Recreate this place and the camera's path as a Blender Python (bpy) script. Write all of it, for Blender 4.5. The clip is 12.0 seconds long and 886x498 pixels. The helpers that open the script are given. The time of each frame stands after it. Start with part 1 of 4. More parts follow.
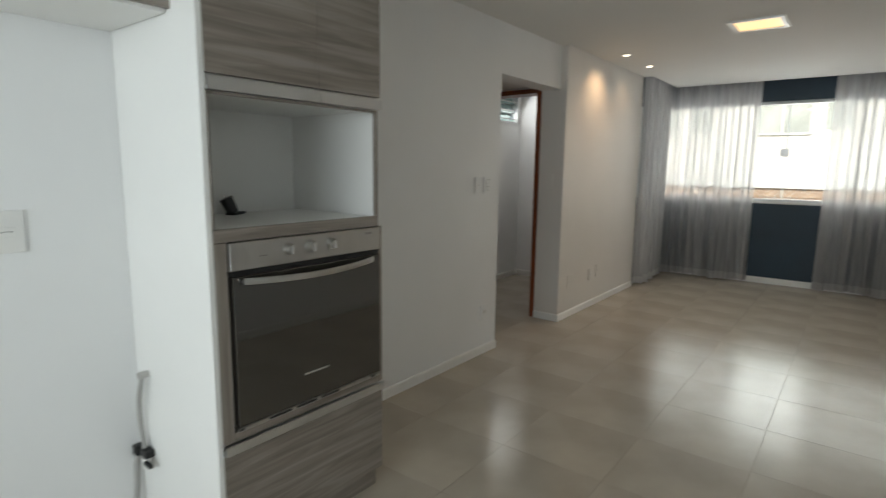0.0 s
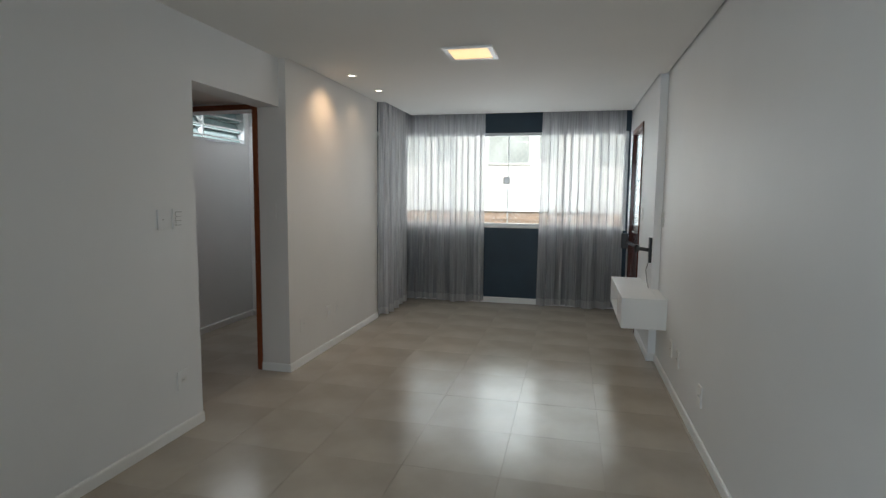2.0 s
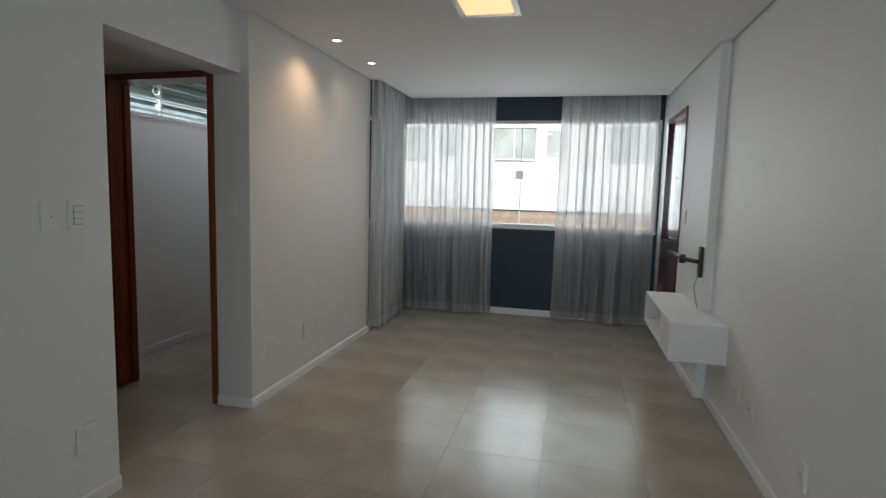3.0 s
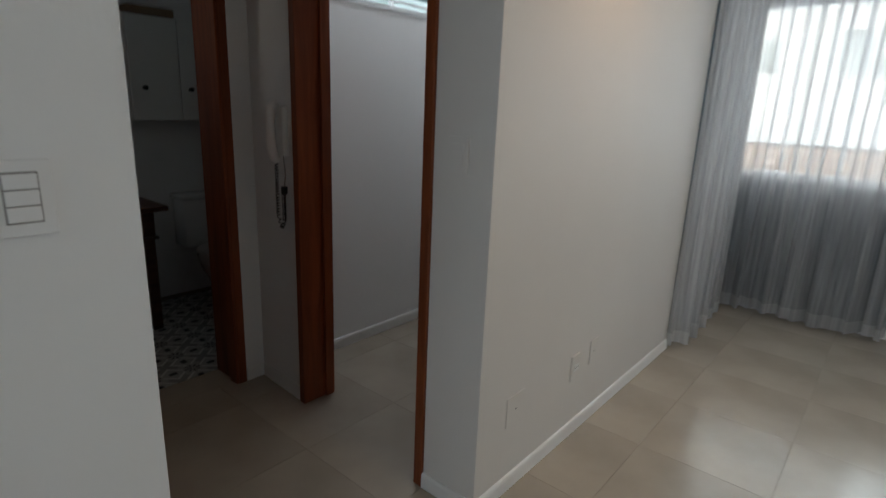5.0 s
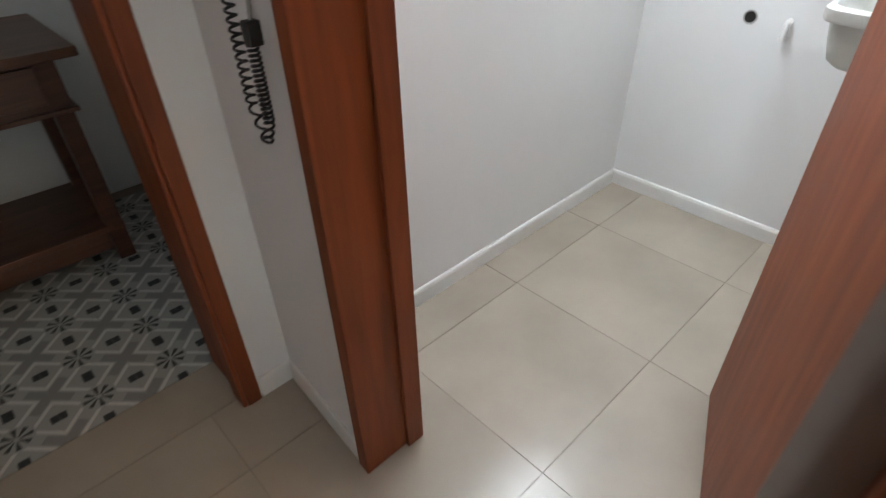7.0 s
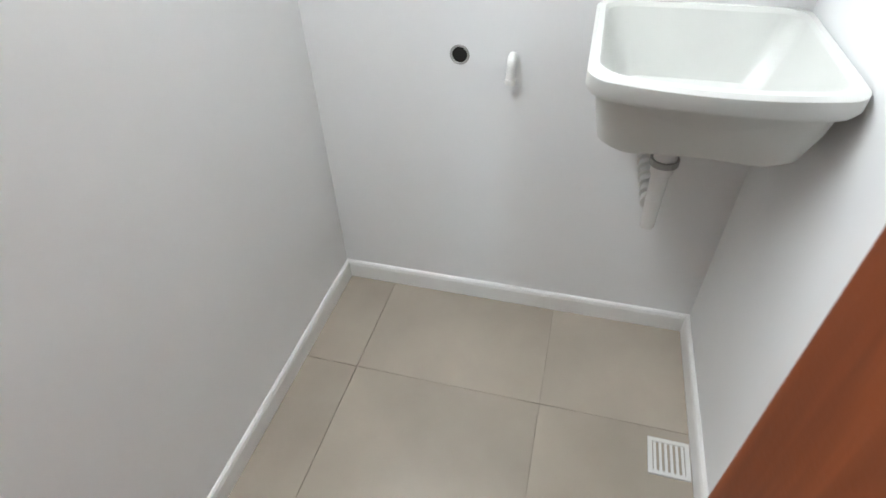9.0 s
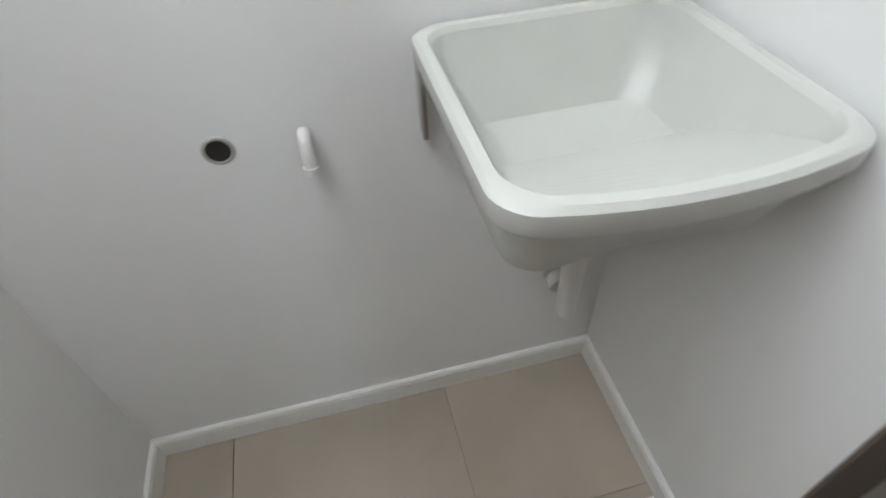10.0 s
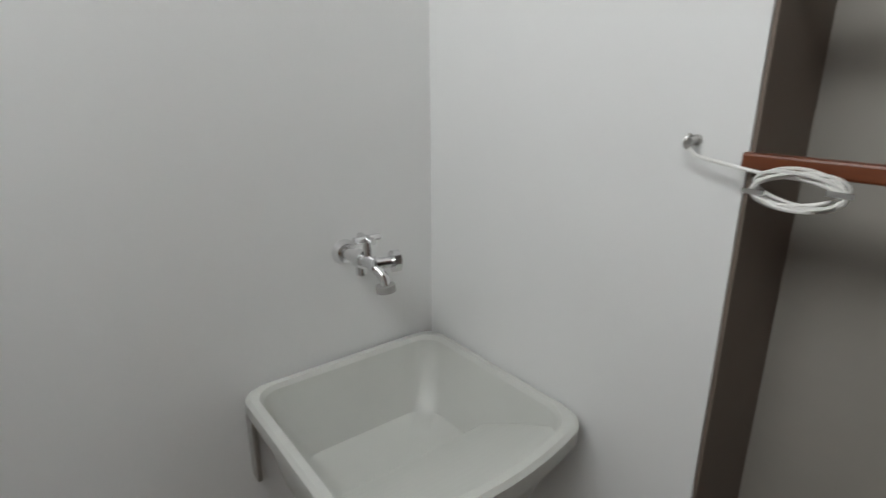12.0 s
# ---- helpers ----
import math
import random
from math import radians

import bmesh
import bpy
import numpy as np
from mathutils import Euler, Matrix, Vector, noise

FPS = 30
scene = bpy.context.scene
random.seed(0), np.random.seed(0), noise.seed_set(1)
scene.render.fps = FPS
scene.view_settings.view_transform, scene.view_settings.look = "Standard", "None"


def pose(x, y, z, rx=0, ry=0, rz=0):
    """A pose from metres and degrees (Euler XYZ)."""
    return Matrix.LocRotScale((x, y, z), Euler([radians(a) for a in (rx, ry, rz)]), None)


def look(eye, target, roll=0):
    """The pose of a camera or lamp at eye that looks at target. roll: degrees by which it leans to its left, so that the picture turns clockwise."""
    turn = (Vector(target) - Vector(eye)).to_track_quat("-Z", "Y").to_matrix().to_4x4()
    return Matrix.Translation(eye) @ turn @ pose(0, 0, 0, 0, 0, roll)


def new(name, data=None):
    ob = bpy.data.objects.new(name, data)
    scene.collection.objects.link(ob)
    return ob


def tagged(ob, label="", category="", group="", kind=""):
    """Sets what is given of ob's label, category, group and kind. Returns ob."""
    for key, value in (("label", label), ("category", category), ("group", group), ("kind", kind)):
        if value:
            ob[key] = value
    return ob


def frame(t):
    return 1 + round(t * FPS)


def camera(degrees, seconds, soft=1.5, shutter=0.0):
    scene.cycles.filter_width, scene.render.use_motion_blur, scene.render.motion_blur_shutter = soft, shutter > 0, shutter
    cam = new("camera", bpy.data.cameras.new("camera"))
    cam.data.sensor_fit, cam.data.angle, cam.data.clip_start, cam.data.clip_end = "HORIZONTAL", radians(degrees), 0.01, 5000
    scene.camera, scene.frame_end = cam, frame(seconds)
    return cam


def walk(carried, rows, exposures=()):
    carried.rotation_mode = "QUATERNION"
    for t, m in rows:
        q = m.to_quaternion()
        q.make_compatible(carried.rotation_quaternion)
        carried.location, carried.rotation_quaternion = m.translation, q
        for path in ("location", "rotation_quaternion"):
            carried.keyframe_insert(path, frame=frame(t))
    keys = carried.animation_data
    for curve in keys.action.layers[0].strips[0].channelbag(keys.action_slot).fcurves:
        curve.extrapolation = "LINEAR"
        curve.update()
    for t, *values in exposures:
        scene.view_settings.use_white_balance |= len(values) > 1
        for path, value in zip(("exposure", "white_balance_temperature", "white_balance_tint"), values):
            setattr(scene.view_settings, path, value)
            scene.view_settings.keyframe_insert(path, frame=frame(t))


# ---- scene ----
cam = camera(78.7, 12.0, soft=1.3, shutter=0.3)
PATH = [
    (0, (2.054, -4.349, 1.357), (0.847, -2.783, 1.057), 0.7),
    (0.5, (2.157, -4.279, 1.373), (1.256, -2.508, 1.144), 0.7),
    (1, (2.232, -4.22, 1.368), (1.558, -2.347, 1.175), 0.5),
    (1.5, (2.187, -4.053, 1.367), (1.614, -2.148, 1.166), 0.5),
    (2, (2.075, -3.708, 1.383), (1.622, -1.771, 1.183), 0.6),
    (2.5, (1.966, -3.302, 1.364), (1.554, -1.355, 1.164), 0.9),
    (2.7, (1.927, -3.132, 1.366), (1.517, -1.185, 1.163), 1.2),
    (4.3, (1.369, -1.83, 1.401), (0.335, -0.149, 1.08), 2.1),
    (4.5, (1.244, -1.685, 1.406), (0.12, -0.067, 1.065), 2.1),
    (5, (0.917, -1.311, 1.388), (-0.326, 0.171, 0.878), 2.3),
    (5.5, (0.635, -1.038, 1.324), (-0.675, 0.198, 0.455), 3.4),
    (6, (0.3, -0.786, 1.29), (-0.968, 0.339, 0.229), 2.3),
    (6.5, (-0.037, -0.536, 1.25), (-1.271, 0.561, 0.123), 0.6),
    (7, (-0.361, -0.322, 1.209), (-1.54, 0.775, 0.023), -1.3),
    (7.2, (-0.477, -0.236, 1.197), (-1.508, 0.97, -0.024), -1.9),
    (9, (-0.744, 0.527, 1.22), (-1.162, 1.977, -0.092), -2.0),
    (9.5, (-0.765, 0.768, 1.192), (-0.998, 2.264, -0.114), 0.5),
    (10, (-0.852, 1.001, 1.184), (-0.576, 2.375, -0.243), -3.7),
    (10.5, (-0.877, 0.988, 1.221), (-0.268, 2.277, -0.182), -1.2),
    (11, (-0.911, 0.94, 1.287), (-0.124, 2.436, 0.218), 0.3),
    (11.5, (-0.939, 0.927, 1.336), (-0.029, 2.564, 0.635), -1.7),
    (12, (-0.939, 0.906, 1.356), (0.223, 2.418, 0.752), -0.1),
]
walk(cam, [(t, look(eye, target, roll)) for t, eye, target, roll in PATH],
     [(0, 0.0, 6850, 10), (0.5, -0.1, 6350, 10), (1.0, 0.08, 6300, 10), (1.5, 0.05, 6350, 10), (2.0, -0.12, 6300, 10), (2.5, -0.2, 6200, 10), (4.5, -0.38, 6300, 10), (5.0, 0.1, 6150, 10), (5.5, 0.72, 6100, 10), (6, 1.7, 6000, 10),
      (6.5, 2.2, 5880, 10), (7, 2.4, 6200, 10), (9, 2.25, 6300, 10), (9.5, 2.05, 6350, 10), (10, 1.55, 6400, 10), (10.5, 1.4, 6450, 10), (11, 1.15, 6600, 10), (11.5, 0.85, 6650, 10), (12, 0.57, 6650, 10)])

# ---- light ----
world = bpy.data.worlds.new("overcast")
scene.world = world
world.use_nodes = True
wn = world.node_tree
sky = wn.nodes.new("ShaderNodeTexSky")
sky.sky_type, sky.sun_disc = "NISHITA", False
sky.sun_elevation, sky.sun_rotation = radians(32), radians(190)
sky.air_density, sky.dust_density = 1.0, 5.0
wn.nodes["Background"].inputs[1].default_value = 0.15
wn.links.new(sky.outputs[0], wn.nodes["Background"].inputs[0])
sun = new("sun", bpy.data.lights.new("sun", "SUN"))
sun.data.energy, sun.data.angle, sun.data.color = 5.0, radians(10), (1, 0.97, 0.93)
sun.matrix_world = look((0, 0, 30), (8, 48, 0))


def area(name, where, target, w, h, power, colour):
    lamp = new(name, bpy.data.lights.new(name, "AREA"))
    lamp.data.shape, lamp.data.size, lamp.data.size_y = "RECTANGLE", w, h
    lamp.data.energy, lamp.data.color = power, colour
    lamp.matrix_world = look(where, target)
    return lamp


def spot(name, where, target, power, cone, colour, soft=0.03):
    lamp = new(name, bpy.data.lights.new(name, "SPOT"))
    lamp.data.energy, lamp.data.spot_size, lamp.data.spot_blend = power, radians(cone), 1.0
    lamp.data.color, lamp.data.shadow_soft_size = colour, soft
    lamp.matrix_world = look(where, target)
    return lamp


area("daylight_front", (1.35, 3.345, 1.57), (1.35, 0, 1.2), 2.7, 1.1, 43, (0.93, 0.97, 1))
area("daylight_side", (-0.42, 2.5, 1.55), (2, 2.5, 1.4), 0.8, 1.1, 3.5, (0.93, 0.97, 1))
area("daylight_laundry", (-1.375, 0.98, 2.12), (-0.3, 0.98, 1.3), 1.18, 0.40, 7.8, (0.93, 0.97, 1))
area("daylight_kitchen", (1.5, -6.95, 1.5), (0.7, 0, 1.1), 2.0, 1.1, 66, (0.77, 0.90, 1))
# Fill lamp added to brighten the bathroom; it has no known source.
area("daylight_bathroom", (-2.2, -1.15, 1.95), (-2.2, 0, 1.2), 0.6, 0.4, 0.3, (0.9, 0.97, 1))
spot("spot_light", (0.26, 0.635, 2.33), (-0.08, 0.575, 1.4), 10, 115, (1, 0.66, 0.38))
spot("spot_light", (0.26, 1.29, 2.33), (-0.06, 1.29, 1.4), 2.6, 115, (1, 0.72, 0.45))
area("panel_light", (1.365, 0.11, 2.35), (1.365, 0.111, 0), 0.26, 0.26, 3.5, (1, 0.78, 0.52))


# ---- materials ----
def mat(name, colour, rough=0.5, metal=0.0, vary=0.06, scale=6.0, bump=0.05, fine=180.0, spec=0.5, coat=0.0, per_object=0.0):
    """A surface with broad and fine variation of colour, sheen and relief."""
    m = bpy.data.materials.new(name)
    m.use_nodes = True
    t = m.node_tree
    b = t.nodes["Principled BSDF"]
    geo = t.nodes.new("ShaderNodeTexCoord")
    n1, n2 = t.nodes.new("ShaderNodeTexNoise"), t.nodes.new("ShaderNodeTexNoise")
    n1.inputs["Scale"].default_value, n1.inputs["Detail"].default_value = scale, 5
    n2.inputs["Scale"].default_value, n2.inputs["Detail"].default_value = fine, 3
    for n in (n1, n2):
        t.links.new(geo.outputs["Object"], n.inputs["Vector"])
    ramp = t.nodes.new("ShaderNodeValToRGB")
    lo = [max(0, c * (1 - 2 * vary)) for c in colour]
    hi = [min(1, c * (1 + 2 * vary)) for c in colour]
    ramp.color_ramp.elements[0].position, ramp.color_ramp.elements[1].position = 0.3, 0.7
    ramp.color_ramp.elements[0].color, ramp.color_ramp.elements[1].color = (*lo, 1), (*hi, 1)
    t.links.new(n1.outputs["Fac"], ramp.inputs[0])
    last = ramp.outputs[0]
    if per_object:
        info, hsv, ma = t.nodes.new("ShaderNodeObjectInfo"), t.nodes.new("ShaderNodeHueSaturation"), t.nodes.new("ShaderNodeMapRange")
        ma.inputs["To Min"].default_value, ma.inputs["To Max"].default_value = 1 - per_object, 1 + per_object
        t.links.new(info.outputs["Random"], ma.inputs["Value"])
        t.links.new(ma.outputs[0], hsv.inputs["Value"])
        t.links.new(last, hsv.inputs["Color"])
        last = hsv.outputs[0]
    t.links.new(last, b.inputs["Base Color"])
    rr = t.nodes.new("ShaderNodeMapRange")
    rr.inputs["To Min"].default_value, rr.inputs["To Max"].default_value = rough * 0.88, min(1, rough * 1.12)
    t.links.new(n1.outputs["Fac"], rr.inputs["Value"])
    t.links.new(rr.outputs[0], b.inputs["Roughness"])
    b.inputs["Metallic"].default_value = metal
    b.inputs["Specular IOR Level"].default_value = spec
    b.inputs["Coat Weight"].default_value = coat
    bp = t.nodes.new("ShaderNodeBump")
    bp.inputs["Strength"].default_value, bp.inputs["Distance"].default_value = bump, 0.003
    t.links.new(n2.outputs["Fac"], bp.inputs["Height"])
    t.links.new(bp.outputs[0], b.inputs["Normal"])
    return m


def wood(name, dark, light, along="z", rough=0.4, stretch=14.0, spec=0.5):
    """Streaky timber whose grain runs along one axis."""
    m = mat(name, light, rough, bump=0.08, spec=spec)
    t = m.node_tree
    b = t.nodes["Principled BSDF"]
    geo, mp = t.nodes.new("ShaderNodeTexCoord"), t.nodes.new("ShaderNodeMapping")
    mp.inputs["Scale"].default_value = [1.2 if a == along else stretch for a in "xyz"]
    n, n2, ramp = t.nodes.new("ShaderNodeTexNoise"), t.nodes.new("ShaderNodeTexNoise"), t.nodes.new("ShaderNodeValToRGB")
    n.inputs["Scale"].default_value, n.inputs["Detail"].default_value, n.inputs["Distortion"].default_value = 2.0, 8, 0.6
    ramp.color_ramp.elements[0].position, ramp.color_ramp.elements[1].position = 0.32, 0.68
    ramp.color_ramp.elements[0].color, ramp.color_ramp.elements[1].color = (*dark, 1), (*light, 1)
    t.links.new(geo.outputs["Object"], mp.inputs["Vector"])
    t.links.new(mp.outputs[0], n.inputs["Vector"])
    t.links.new(n.outputs["Fac"], ramp.inputs[0])
    t.links.new(ramp.outputs[0], b.inputs["Base Color"])
    return m


def glassy(name, tint, clear=0.85, rough=0.02):
    m = bpy.data.materials.new(name)
    m.use_nodes = True
    t = m.node_tree
    t.nodes.remove(t.nodes["Principled BSDF"])
    a, g, mix, fr = t.nodes.new("ShaderNodeBsdfTransparent"), t.nodes.new("ShaderNodeBsdfGlossy"), t.nodes.new("ShaderNodeMixShader"), t.nodes.new("ShaderNodeFresnel")
    a.inputs[0].default_value = (*tint, 1)
    g.inputs["Roughness"].default_value = rough
    t.links.new(fr.outputs[0], mix.inputs[0])
    t.links.new(a.outputs[0], mix.inputs[1])
    t.links.new(g.outputs[0], mix.inputs[2])
    t.links.new(mix.outputs[0], t.nodes["Material Output"].inputs[0])
    return m


def sheer(name, colour, open_part):
    """Thin voile: part open weave, part threads that scatter and pass light."""
    m = bpy.data.materials.new(name)
    m.use_nodes = True
    t = m.node_tree
    t.nodes.remove(t.nodes["Principled BSDF"])
    tr, di, tl = t.nodes.new("ShaderNodeBsdfTransparent"), t.nodes.new("ShaderNodeBsdfDiffuse"), t.nodes.new("ShaderNodeBsdfTranslucent")
    m1, m2 = t.nodes.new("ShaderNodeMixShader"), t.nodes.new("ShaderNodeMixShader")
    geo, mp, n = t.nodes.new("ShaderNodeTexCoord"), t.nodes.new("ShaderNodeMapping"), t.nodes.new("ShaderNodeTexNoise")
    mp.inputs["Scale"].default_value = (34, 34, 1.2)
    n.inputs["Scale"].default_value, n.inputs["Detail"].default_value = 2.0, 4
    rng = t.nodes.new("ShaderNodeMapRange")
    rng.inputs["To Min"].default_value, rng.inputs["To Max"].default_value = 1 - open_part - 0.30, 1 - open_part + 0.30
    t.links.new(geo.outputs["Object"], mp.inputs["Vector"])
    t.links.new(mp.outputs[0], n.inputs["Vector"])
    t.links.new(n.outputs["Fac"], rng.inputs["Value"])
    di.inputs[0].default_value = tl.inputs[0].default_value = (*colour, 1)
    m1.inputs[0].default_value = 0.45
    t.links.new(di.outputs[0], m1.inputs[1])
    t.links.new(tl.outputs[0], m1.inputs[2])
    t.links.new(rng.outputs[0], m2.inputs[0])
    t.links.new(tr.outputs[0], m2.inputs[1])
    t.links.new(m1.outputs[0], m2.inputs[2])
    t.links.new(m2.outputs[0], t.nodes["Material Output"].inputs[0])
    return m


def glow(name, colour, strength):
    m = bpy.data.materials.new(name)
    m.use_nodes = True
    b = m.node_tree.nodes["Principled BSDF"]
    b.inputs["Base Color"].default_value = (*colour, 1)
    b.inputs["Emission Color"].default_value = (*colour, 1)
    b.inputs["Emission Strength"].default_value = strength
    return m


def patterned_tile(name, size):
    """Printed cement tile: a dark four-petal star in the middle, small dark squares, pale lattice on grey."""
    m = mat(name, (0.4, 0.4, 0.38), 0.45)
    t = m.node_tree
    b = t.nodes["Principled BSDF"]
    geo, sep = t.nodes.new("ShaderNodeTexCoord"), t.nodes.new("ShaderNodeSeparateXYZ")
    t.links.new(geo.outputs["Object"], sep.inputs[0])

    def calc(op, a, c=0.0):
        n = t.nodes.new("ShaderNodeMath")
        n.operation = op
        for i, v in enumerate((a, c)):
            if isinstance(v, (int, float)):
                n.inputs[i].default_value = v
            else:
                t.links.new(v, n.inputs[i])
        return n.outputs[0]

    u = calc("DIVIDE", calc("ABSOLUTE", sep.outputs[0]), size / 2)
    v = calc("DIVIDE", calc("ABSOLUTE", sep.outputs[1]), size / 2)
    big, small = calc("MAXIMUM", u, v), calc("MINIMUM", u, v)
    total = calc("ADD", u, v)
    diff = calc("ABSOLUTE", calc("SUBTRACT", u, v))
    r = calc("SQRT", calc("ADD", calc("MULTIPLY", u, u), calc("MULTIPLY", v, v)))
    ang = calc("ARCTAN2", v, u)
    rays = calc("GREATER_THAN", calc("COSINE", calc("MULTIPLY", ang, 8.0)), 0.15)
    petal = calc("MULTIPLY", rays, calc("MULTIPLY", calc("GREATER_THAN", r, 0.07), calc("LESS_THAN", r, 0.40)))
    square = calc("MULTIPLY", calc("GREATER_THAN", big, 0.80), calc("LESS_THAN", small, 0.14))
    lattice = calc("MULTIPLY", calc("GREATER_THAN", r, 0.46), calc("LESS_THAN", calc("ABSOLUTE", calc("SUBTRACT", diff, 0.34)), 0.075))
    core = calc("MULTIPLY", calc("GREATER_THAN", total, 1.05), calc("LESS_THAN", diff, 0.2))
    col = None
    base = (0.41, 0.41, 0.39, 1)
    for fac, c in ((core, (0.28, 0.28, 0.27, 1)), (lattice, (0.66, 0.66, 0.63, 1)), (square, (0.03, 0.035, 0.035, 1)), (petal, (0.05, 0.055, 0.05, 1))):
        mx = t.nodes.new("ShaderNodeMix")
        mx.data_type = "RGBA"
        t.links.new(fac, mx.inputs["Factor"])
        if col is None:
            mx.inputs["A"].default_value = base
            mx.inputs[6].default_value = base
        else:
            t.links.new(col, mx.inputs[6])
        mx.inputs[7].default_value = c
        col = mx.outputs[2]
    t.links.new(col, b.inputs["Base Color"])
    return m


M_WALL = mat("white_wall_paint", (0.79, 0.79, 0.78), 0.55, vary=0.012, scale=1.5, bump=0.12, fine=70)
M_BEIGE = mat("warm_white_wall_paint", (0.70, 0.665, 0.62), 0.6, vary=0.012, scale=1.5, bump=0.12, fine=70)
M_CEIL = mat("ceiling_paint", (0.76, 0.75, 0.72), 0.8, vary=0.01, scale=1.2, bump=0.05)
M_NAVY = mat("navy_wall_paint", (0.008, 0.028, 0.048), 0.5, vary=0.08, scale=3, bump=0.1, fine=60)
M_TRIM = mat("white_trim_paint", (0.80, 0.79, 0.76), 0.35, vary=0.015, scale=5, bump=0.03)
M_TILE = mat("beige_porcelain", (0.41, 0.357, 0.29), 0.205, vary=0.07, scale=2.2, bump=0.015, fine=40, per_object=0.018)
M_GROUT = mat("dark_grout", (0.32, 0.278, 0.228), 0.9, bump=0.2)
M_BATH = patterned_tile("patterned_cement_tile", 0.2)
M_RED = wood("red_varnished_wood", (0.15, 0.036, 0.011), (0.25, 0.064, 0.019), "z", 0.5, spec=0.35)
M_REDH = wood("red_varnished_wood_flat", (0.11, 0.028, 0.010), (0.25, 0.075, 0.028), "x", 0.33)
M_REDY = wood("red_varnished_wood_shelf", (0.11, 0.028, 0.010), (0.25, 0.075, 0.028), "y", 0.33)
M_ENTRY = wood("dark_red_gloss_wood", (0.045, 0.010, 0.006), (0.09, 0.02, 0.012), "z", 0.15)
M_VAN = wood("dark_stained_wood", (0.055, 0.020, 0.010), (0.13, 0.05, 0.024), "y", 0.35)
M_LAM = wood("grey_oak_laminate", (0.17, 0.14, 0.115), (0.30, 0.26, 0.225), "y", 0.45, 20)
M_LAMV = wood("grey_oak_laminate_upright", (0.17, 0.14, 0.115), (0.30, 0.26, 0.225), "z", 0.45, 20)
M_MEL = mat("white_melamine", (0.78, 0.77, 0.74), 0.35, vary=0.01, scale=3, bump=0.01)
M_STEEL = mat("brushed_steel", (0.52, 0.51, 0.49), 0.32, 1.0, vary=0.04, scale=8, bump=0.02)
M_ALU = mat("satin_aluminium", (0.68, 0.68, 0.67), 0.35, 1.0, vary=0.03)
M_ALUW = mat("white_aluminium", (0.72, 0.74, 0.74), 0.4, vary=0.03)
M_CHROME = mat("chrome", (0.75, 0.75, 0.75), 0.1, 1.0, vary=0.02, bump=0.0)
M_BLACK = mat("black_plastic", (0.012, 0.012, 0.012), 0.4, vary=0.1)
M_OVEN = mat("dark_oven_glass", (0.022, 0.019, 0.015), 0.04, vary=0.05, bump=0.0, spec=1.0, coat=1.0)
M_PLAS = mat("white_plastic", (0.74, 0.73, 0.70), 0.35, vary=0.02)
M_CORD = mat("grey_cord", (0.30, 0.29, 0.27), 0.5)
M_CERAM = mat("white_ceramic", (0.80, 0.80, 0.78), 0.12, vary=0.01, bump=0.0, coat=0.5)
M_TANK = mat("white_synthetic_marble", (0.63, 0.635, 0.60), 0.38, vary=0.015, bump=0.01, coat=0.1)
M_GLASS = glassy("window_glass", (0.93, 0.97, 0.97))
M_GLASSG = mat("frosted_green_glass", (0.36, 0.46, 0.45), 0.25, vary=0.05)
M_VOILE = sheer("white_voile", (0.64, 0.635, 0.63), 0.44)
M_HEM = sheer("white_voile_hem", (0.60, 0.595, 0.585), 0.22)
M_LAMP = glow("lamp_diffuser", (1, 0.66, 0.30), 1.15)
M_SPOT = glow("spot_bulb", (1, 0.88, 0.70), 8.0)
M_FACADE = mat("white_facade", (0.80, 0.80, 0.79), 0.9, vary=0.03, scale=0.4)
M_FGLASS = mat("far_window", (0.42, 0.46, 0.46), 0.25, vary=0.15, scale=1)
M_ROOF = mat("clay_brick", (0.40, 0.28, 0.20), 0.9, vary=0.25, scale=2.5, bump=0.3, fine=12)
M_NET = mat("white_net_cord", (0.8, 0.8, 0.8), 0.7)
M_GROUND = mat("grey_ground", (0.22, 0.21, 0.2), 0.9, vary=0.15, scale=0.3)
M_HOLE = mat("dark_cavity", (0.02, 0.018, 0.015), 0.9)
M_RUBBER = mat("grey_rubber_pipe", (0.35, 0.34, 0.32), 0.6)


# ---- mesh helpers ----
def add_box(bm, a, b, bevel=0.0):
    made = bmesh.ops.create_cube(bm, size=1)["verts"]
    a, b = Vector(a), Vector(b)
    for v in made:
        v.co = Vector(((a.x + b.x) / 2 + v.co.x * abs(b.x - a.x), (a.y + b.y) / 2 + v.co.y * abs(b.y - a.y), (a.z + b.z) / 2 + v.co.z * abs(b.z - a.z)))
    if bevel:
        edges = list({e for v in made for e in v.link_edges})
        bmesh.ops.bevel(bm, geom=edges, offset=bevel, segments=2, affect="EDGES", profile=0.5)
    return made


def boxes(*items, bevel=0.0):
    bm = bmesh.new()
    for a, b in items:
        add_box(bm, a, b, bevel)
    return bm


def add_rod(bm, p, q, r, seg=14, r2=None):
    p, q = Vector(p), Vector(q)
    d = q - p
    m = Matrix.Translation((p + q) / 2) @ d.to_track_quat("Z", "Y").to_matrix().to_4x4()
    bmesh.ops.create_cone(bm, cap_ends=True, segments=seg, radius1=r, radius2=r if r2 is None else r2, depth=d.length, matrix=m)
    return bm


def rod(p, q, r, seg=14, r2=None):
    return add_rod(bmesh.new(), p, q, r, seg, r2)


